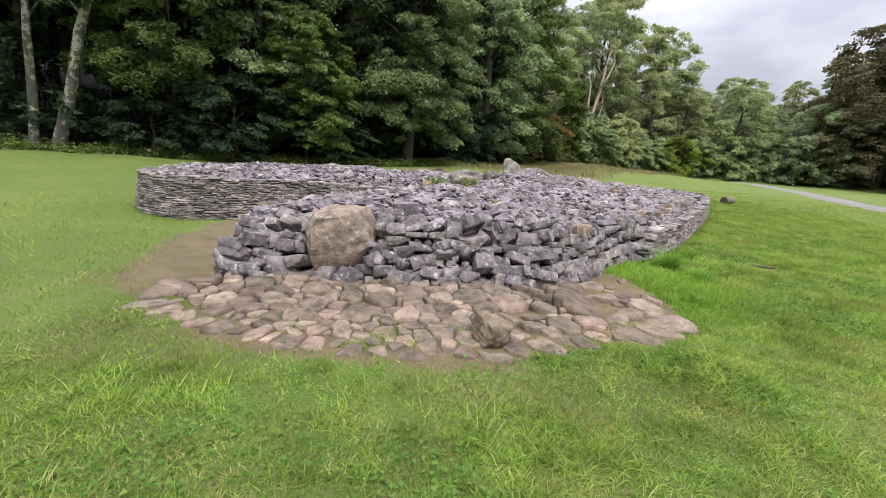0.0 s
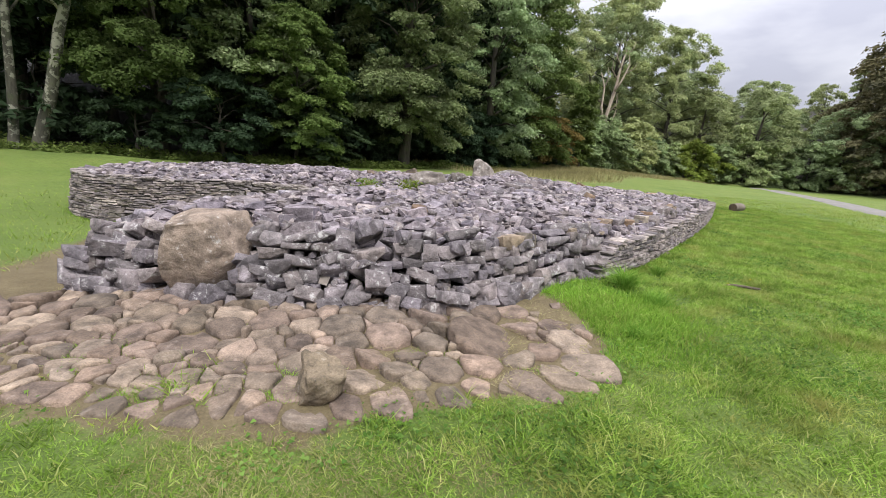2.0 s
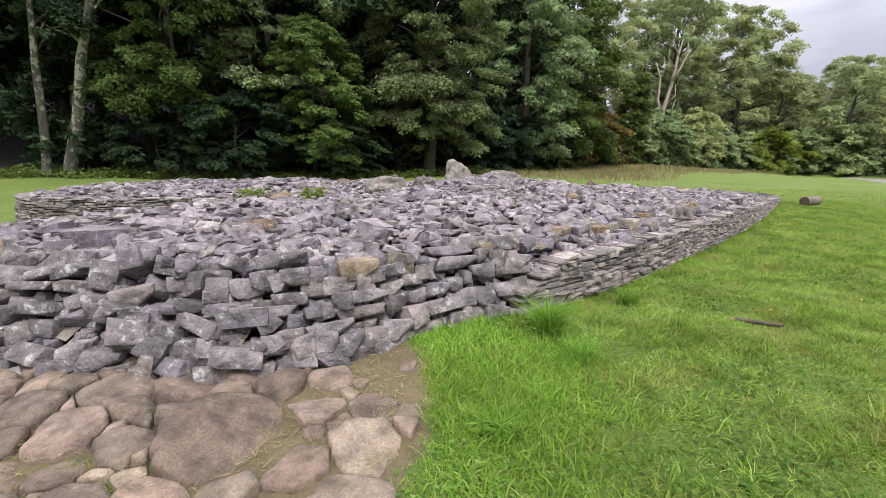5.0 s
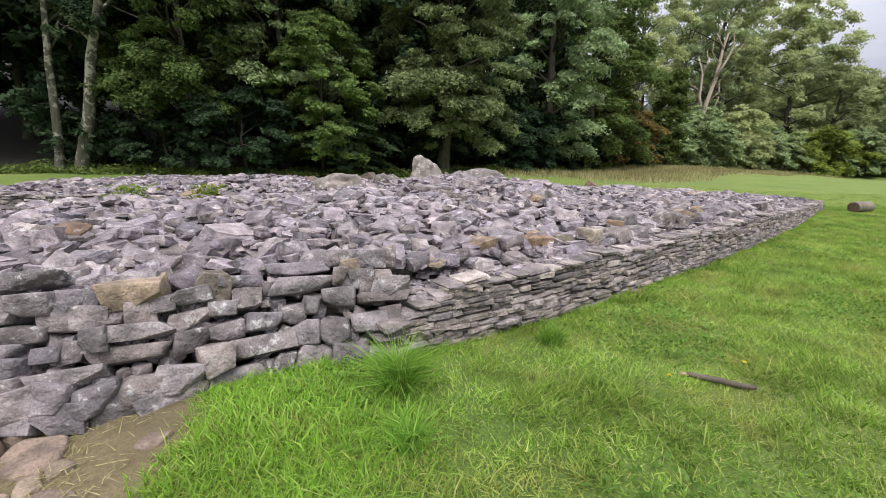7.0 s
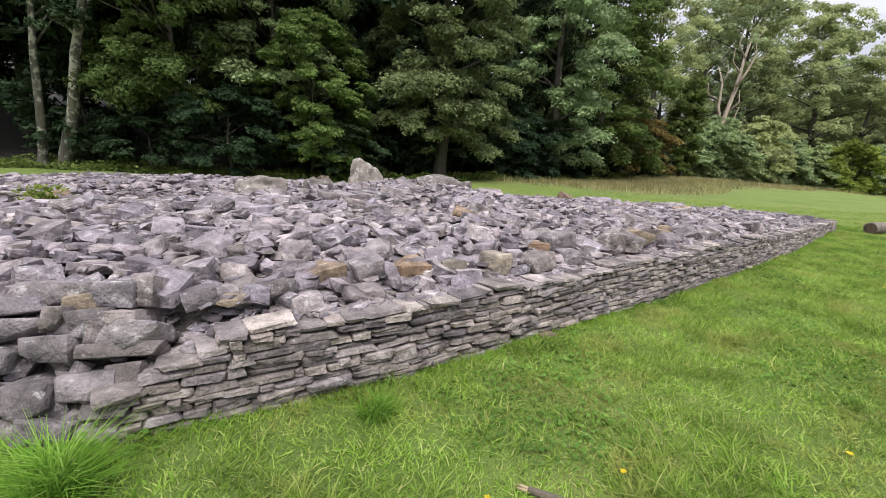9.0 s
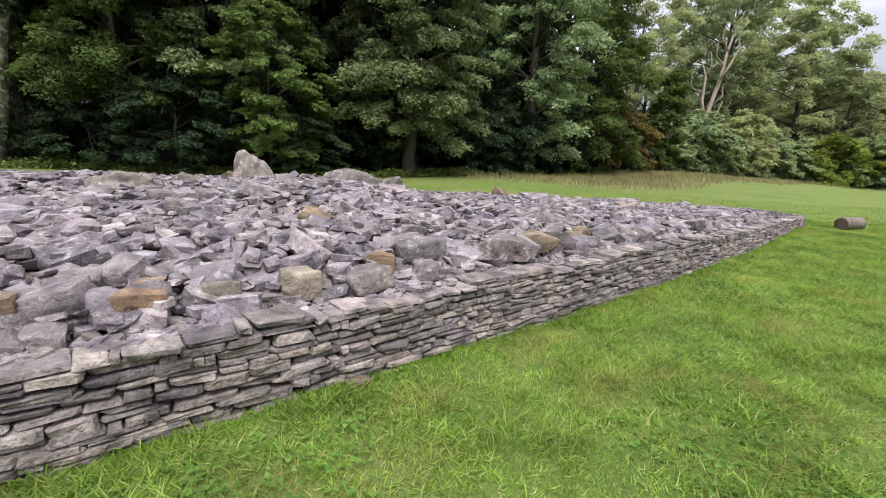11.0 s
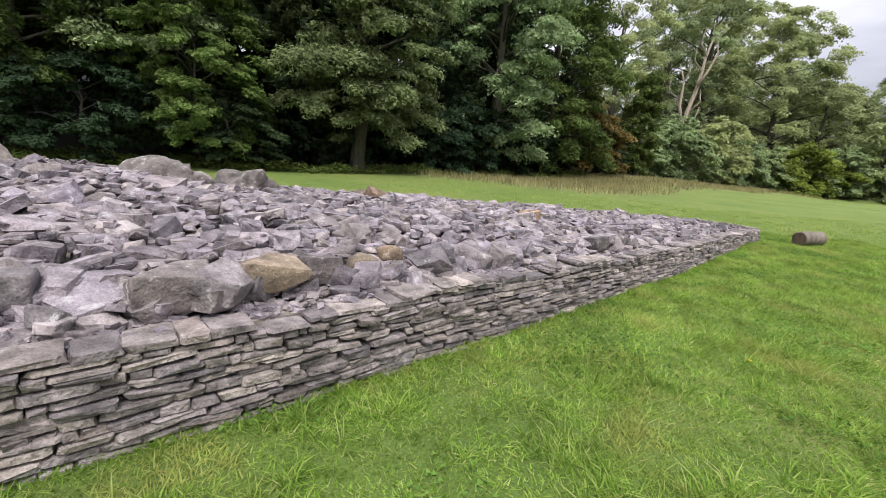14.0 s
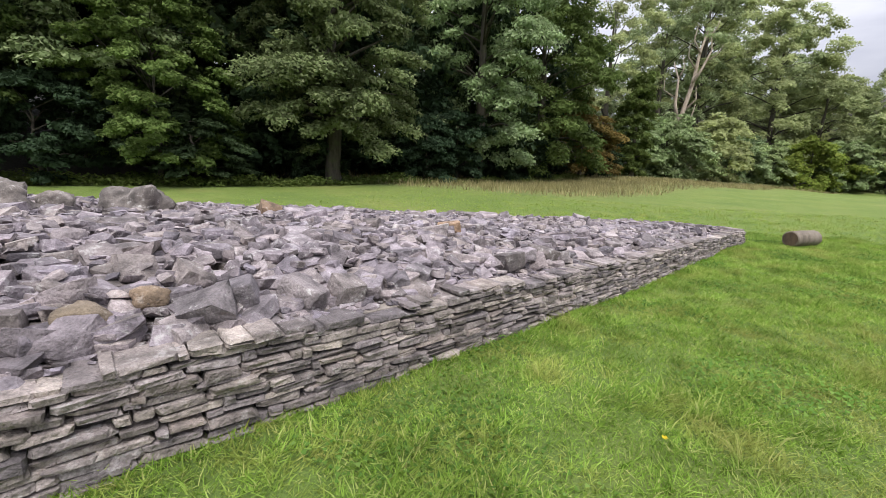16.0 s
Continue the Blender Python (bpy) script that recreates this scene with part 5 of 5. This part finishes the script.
def build_grass():
    rng = np.random.default_rng(600)

    def tall(x, y):
        return np.clip(0.85 + 0.5 * wave(x, y, 2.6, 3.0) + 0.4 * wave(x, y, 8.0, 1.0), 0.7, 1.8)

    def near(x, y):
        return open_ground(x, y) * np.clip(1.6 - distance(x, y, LANE) / 2.8, 0, 1)
    x, y = scatter(rng, (-6, -1.5), (18, 26), 3000000, near)
    n = len(x)
    v, f = blades(rng, x, y, 0.058 * tall(x, y) * (1 - 0.6 * worn_at(x, y)) * rng.uniform(0.5, 1.5, n), rng.uniform(0.008, 0.016, n), rng.uniform(0.5, 1.3, n), 1, 0.25)
    tagged(part("meadow_grass", mesh_np("meadow_grass", v, f), M_BLADE, None), "short green meadow grass with dry stems", "grass", kind="stuff")

    # small tussocks whose blades splay from one root
    tx, ty = scatter(rng, (-6, -1.5), (18, 26), 100000, lambda x, y: near(x, y) * np.clip(0.75 + 0.4 * wave(x, y, 5.5, 4.0), 0.55, 1))
    per = 9
    big = np.repeat(tall(tx, ty) * rng.uniform(0.55, 1.5, len(tx)), per)
    spin = np.repeat(rng.uniform(0, 2 * math.pi, len(tx)), per)
    cx, cy = np.repeat(tx, per), np.repeat(ty, per)
    n = len(cx)
    a, r = spin + rng.normal(0, 1.5, n), np.abs(rng.normal(0, 0.022, n))
    x, y = cx + r * np.cos(a), cy + r * np.sin(a)
    v, f = blades(rng, x, y, 0.105 * big * (1 - 0.6 * worn_at(x, y)) * rng.uniform(0.5, 1.25, n), rng.uniform(0.005, 0.010, n), rng.uniform(0.7, 1.5, n), 2, aim=a + rng.normal(0, 0.5, n))
    tagged(part("meadow_grass", mesh_np("meadow_grass", v, f), M_BLADE, None), "small splayed tussocks in the turf", "grass", kind="stuff")

    def wide(x, y):
        d = distance(x, y, LANE)
        return open_ground(x, y) * np.clip((d - 1.2) / 1.5, 0, 1) * np.clip(1.2 - d / 14, 0, 1)
    x, y = scatter(rng, (-16, -8), (30, 34), 620000, wide)
    n = len(x)
    v, f = blades(rng, x, y, 0.085 * tall(x, y) * rng.uniform(0.5, 1.5, n), rng.uniform(0.010, 0.02, n), rng.uniform(0.4, 1.3, n), 1, 0.25)
    tagged(part("meadow_grass", mesh_np("meadow_grass", v, f), M_BLADE, None), "green meadow grass round the cairn", "grass", kind="stuff")
    x, y = scatter(rng, (-25, 22), (50, 85), 260000, lambda x, y: np.where(dry_at(x, y) > 0.15, 0.8, 0.0) * np.clip(dry_at(x, y) * 1.5, 0, 1))
    n = len(x)
    v, f = blades(rng, x, y, rng.uniform(0.2, 0.55, n), rng.uniform(0.03, 0.06, n), rng.uniform(0.1, 0.6, n), 1)
    tagged(part("dry_grass", mesh_np("dry_grass", v, f), M_STRAW, None), "tall straw-coloured grass at the wood edge", "grass", kind="stuff")
    # weeds along the edge of the wood
    x, y = scatter(rng, (-40, 6), (12, 60), 420000, lambda x, y: np.where(distance(x, y, WOOD_EDGE) < 1.6, 0.9, 0.0))
    n = len(x)
    p = np.stack([x, y, ground_z(x, y) + rng.uniform(0.03, 0.5, n) * np.clip(0.8 + 0.6 * wave(x, y, 1.3, 5.0), 0.2, 1.5)], 1)
    v, f = leaf_quads(rng, p, rng.normal(0, 0.5, (n, 3)) + np.array([0, 0, 0.9]), 0.16)
    tagged(part("nettles", mesh_np("nettles", v, f), M_LEAF_HAZEL, None), "low green nettles and weeds along the wood", "weeds", kind="stuff")
    # grass grown up against the feet of the walls
    xs, ys = [], []
    for line, count in ((EAST, 26000), (WEST, 6000), (FRONT[40:], 2500)):
        at, length = along(line)
        for u in rng.uniform(0, length, count):
            x, y, a = at(u)
            o = rng.exponential(0.06) - 0.02
            if rng.random() < 0.55 + 0.45 * math.sin(5.0 * u) * math.sin(1.7 * u + 1):
                xs.append(x + math.sin(a) * o)
                ys.append(y - math.cos(a) * o)
    x, y = np.array(xs), np.array(ys)
    ok = worn_at(x, y) < 0.4
    x, y = x[ok], y[ok]
    n = len(x)
    v, f = blades(rng, x, y, rng.uniform(0.03, 0.09, n), rng.uniform(0.006, 0.012, n), rng.uniform(0.4, 1.2, n), 1)
    tagged(part("foot_grass", mesh_np("foot_grass", v, f), M_LUSH, None), "green grass grown up against the wall foot", "grass", kind="stuff")
    # lush growth against the horn and the start of the long wall
    def lush(x, y):
        return np.where(inside(x, y, OUTLINE), 0, 1) * np.clip(1.2 - np.hypot((x - 3.25) / 0.9, (y - 5.75) / 1.15), 0, 1) * np.clip(1.3 - 1.8 * worn_at(x, y), 0, 1)
    x, y = scatter(rng, (1.8, 4.6), (4.4, 7.4), 34000, lush)
    n = len(x)
    v, f = blades(rng, x, y, rng.uniform(0.05, 0.14, n), rng.uniform(0.006, 0.011, n), rng.uniform(0.4, 1.2, n), 2)
    tagged(part("lush_grass", mesh_np("lush_grass", v, f), M_LUSH, None), "bright lush grass at the foot of the horn", "grass", kind="stuff")
    # arching tufts, each of several sheaves
    for cx, cy, n, most, spread in ((3.66, 6.62, 130, 0.46, 0.06), (3.9, 6.15, 50, 0.28, 0.07), (4.6, 7.75, 50, 0.26, 0.06), (3.3, 5.2, 50, 0.25, 0.07)):
        tuft = thing("grass_tuft", (cx, cy, gz(cx, cy)), "long arching green grass tuft by the wall", "grass tuft", "grass tufts")
        for q in range(4):
            ax, ay = cx + 0.6 * spread * math.cos(1.6 * q), cy + 0.6 * spread * math.sin(1.6 * q)
            a, r = rng.uniform(0, 2 * math.pi, n), rng.uniform(0, 1, n) ** 0.5 * spread
            v, f = blades(rng, ax + r * np.cos(a), ay + r * np.sin(a), most * rng.uniform(0.5, 1.0, n), rng.uniform(0.006, 0.011, n), rng.uniform(0.5, 1.2, n), 2)
            part("sheaf", mesh_np("sheaf", v, f), M_LUSH, tuft)
    # clover and small herbs in the turf
    x, y = scatter(rng, (-6, -1.5), (18, 26), 540000, lambda x, y: near(x, y) * np.clip(2.2 * wave(x, y, 1.9, 6.0) - 0.35, 0, 1))
    n = len(x)
    p = np.stack([x, y, ground_z(x, y) + rng.uniform(0.015, 0.055, n)], 1)
    v, f = leaf_quads(rng, p, rng.normal(0, 0.4, (n, 3)) + np.array([0, 0, 1.0]), 0.028, 0.8)
    tagged(part("clover", mesh_np("clover", v, f), M_CLOVER, None), "patches of small-leaved clover in the turf", "clover", kind="stuff")
    # moss and short grass between the outer cobbles
    x, y = scatter(rng, (-3.2, 3.0), (2.8, 4.9), 130000, lambda x, y: np.clip(1.5 - distance(x, y, PAVING, True) / 0.6, 0, 0.8) * np.clip((4.9 - y) / 0.5, 0, 1) * np.clip(1.7 * wave(x, y, 4.3, 2.4) + 0.2, 0, 1) * inside(x, y, PAVING))
    n = len(x)
    v, f = blades(rng, x, y, rng.uniform(0.02, 0.06, n), rng.uniform(0.005, 0.009, n), rng.uniform(0.4, 1.2, n), 1)
    tagged(part("joint_grass", mesh_np("joint_grass", v, f), M_LUSH, None), "short grass growing between the cobbles", "grass", kind="stuff")
    # bleached stems in the trodden turf before the cobbles
    x, y = scatter(rng, (-7, 0.0), (5, 8), 700000, lambda x, y: open_ground(x, y) * np.where(inside(x, y, PAVING), 0, 1) * np.clip(1.0 - distance(x, y, PAVING, True) / 2.8, 0, 1) * np.clip(1.8 * wave(x, y, 2.2, 9.0) + 0.1, 0, 1) * np.clip((2.6 - x) / 1.2, 0, 1))
    n = len(x)
    v, f = blades(rng, x, y, rng.uniform(0.03, 0.09, n), rng.uniform(0.004, 0.008, n), rng.uniform(0.7, 1.4, n), 1)
    tagged(part("dry_stems", mesh_np("dry_stems", v, f), M_STRAW, None), "short bleached grass stems in trodden turf", "grass", kind="stuff")
    # dry stalks caught between cobbles and horn
    x, y = scatter(rng, (-0.6, 3.7), (3.0, 6.5), 14000, lambda x, y: np.where(inside(x, y, PAVING), 0.7, 0.0) * np.clip(0.3 + 0.35 * x, 0, 1) * np.clip(0.6 + wave(x, y, 5.0, 3.3), 0, 1))
    n = len(x)
    p = np.stack([x, y, ground_z(x, y) + rng.uniform(0.01, 0.045, n)], 1)
    v, f = leaf_quads(rng, p, rng.normal(0, 0.25, (n, 3)) + np.array([0, 0, 1.0]), 0.08, 0.05)
    tagged(part("dry_stalks", mesh_np("dry_stalks", v, f), M_STRAW, None), "dry straw stalks among the cobbles", "straw", kind="stuff")


def build_weeds():
    """Two small plants that grow out of the rubble."""
    for k, (x, y) in enumerate(((-0.2, 8.05), (0.43, 8.53))):
        rng = np.random.default_rng(700 + k)
        z = float(heap_z(x, y))
        weed = thing("weed", (x, y, z), "small yellow-green weed growing out of the rubble", "weed", "weeds on the cairn")
        p = np.stack([rng.normal(0, 0.10, 200), rng.normal(0, 0.09, 200), rng.uniform(0.04, 0.22, 200)], 1)
        v, f = leaf_quads(rng, p, rng.normal(0, 0.5, (200, 3)) + np.array([0, 0, 0.9]), 0.055)
        part("leaves", mesh_np("leaves", v, f), M_LEAF_YELLOW, weed, at=Matrix.Translation((x, y, z)))
        for s in range(7):
            v, f = tube([(0, 0, -0.05), tuple(rng.normal(0, 0.05, 2)) + (0.1,), tuple(rng.normal(0, 0.16, 2)) + (0.22,)], [0.006, 0.004, 0.002], 5)
            part("stem", mesh_np("stem", v, tris(f)), M_LUSH, weed, at=Matrix.Translation((x, y, z)))


def build_stick():
    rng = np.random.default_rng(77)
    z = gz(5.75, 7.44)
    stick = thing("stick", (5.75, 7.44, z), "thick dark broken stick with a pale splintered end in the grass", "stick")
    pts = [(5.56, 7.455), (5.66, 7.45), (5.78, 7.445), (5.89, 7.425), (5.99, 7.42)]
    v, f = tube([(x, y, gz(x, y) + 0.036) for x, y in pts], [0.017, 0.021, 0.023, 0.021, 0.016], 10, 0, rng, 0.1)
    part("bark", mesh_np("bark", v, tris(f), True), M_STICK, stick)
    for k in range(5):
        a = rng.uniform(-0.012, 0.012, 2)
        v, f = tube([(5.57, 7.455 + a[0], z + 0.036 + a[1]), (5.535, 7.458 + a[0] * 1.3, z + 0.038 + a[1]), (5.50 + rng.uniform(0, 0.03), 7.46 + a[0] * 1.8, z + 0.041 + a[1] * 1.4)], [0.010, 0.007, 0.002], 5)
        part("splinter", mesh_np("splinter", v, tris(f)), M_SPLINTER, stick, "pale torn wood")


def build_flowers():
    """A few yellow hawkbits in the turf."""
    for k, (x, y) in enumerate(FLOWERS):
        rng = np.random.default_rng(900 + k)
        z = gz(x, y)
        flower = thing("flower", (x, y, z), "small yellow meadow flower in the grass", "flower", "yellow flowers")
        v, f = tube([(0, 0, 0), (0.004, 0.002, 0.05), (0.008, 0.0, 0.09)], [0.0025, 0.002, 0.002], 5)
        part("stem", mesh_np("stem", v, tris(f)), M_LUSH, flower, at=Matrix.Translation((x, y, z)))
        a = np.arange(16) * 2 * math.pi / 16
        p = np.stack([0.008 + 0.008 * np.cos(a), 0.008 * np.sin(a), np.full(16, 0.092)], 1)
        v, f = leaf_quads(rng, p, np.tile((0.0, 0.0, 1.0), (16, 1)) + rng.normal(0, 0.3, (16, 3)), 0.018)
        part("petals", mesh_np("petals", v, f), M_PETAL, flower, at=Matrix.Translation((x, y, z)))


FLOWERS = [(7.22, 8.29), (5.39, 7.26), (6.0, 7.7), (10.07, 13.26)]
build_grass()

build_weeds()
build_stick()
build_flowers()
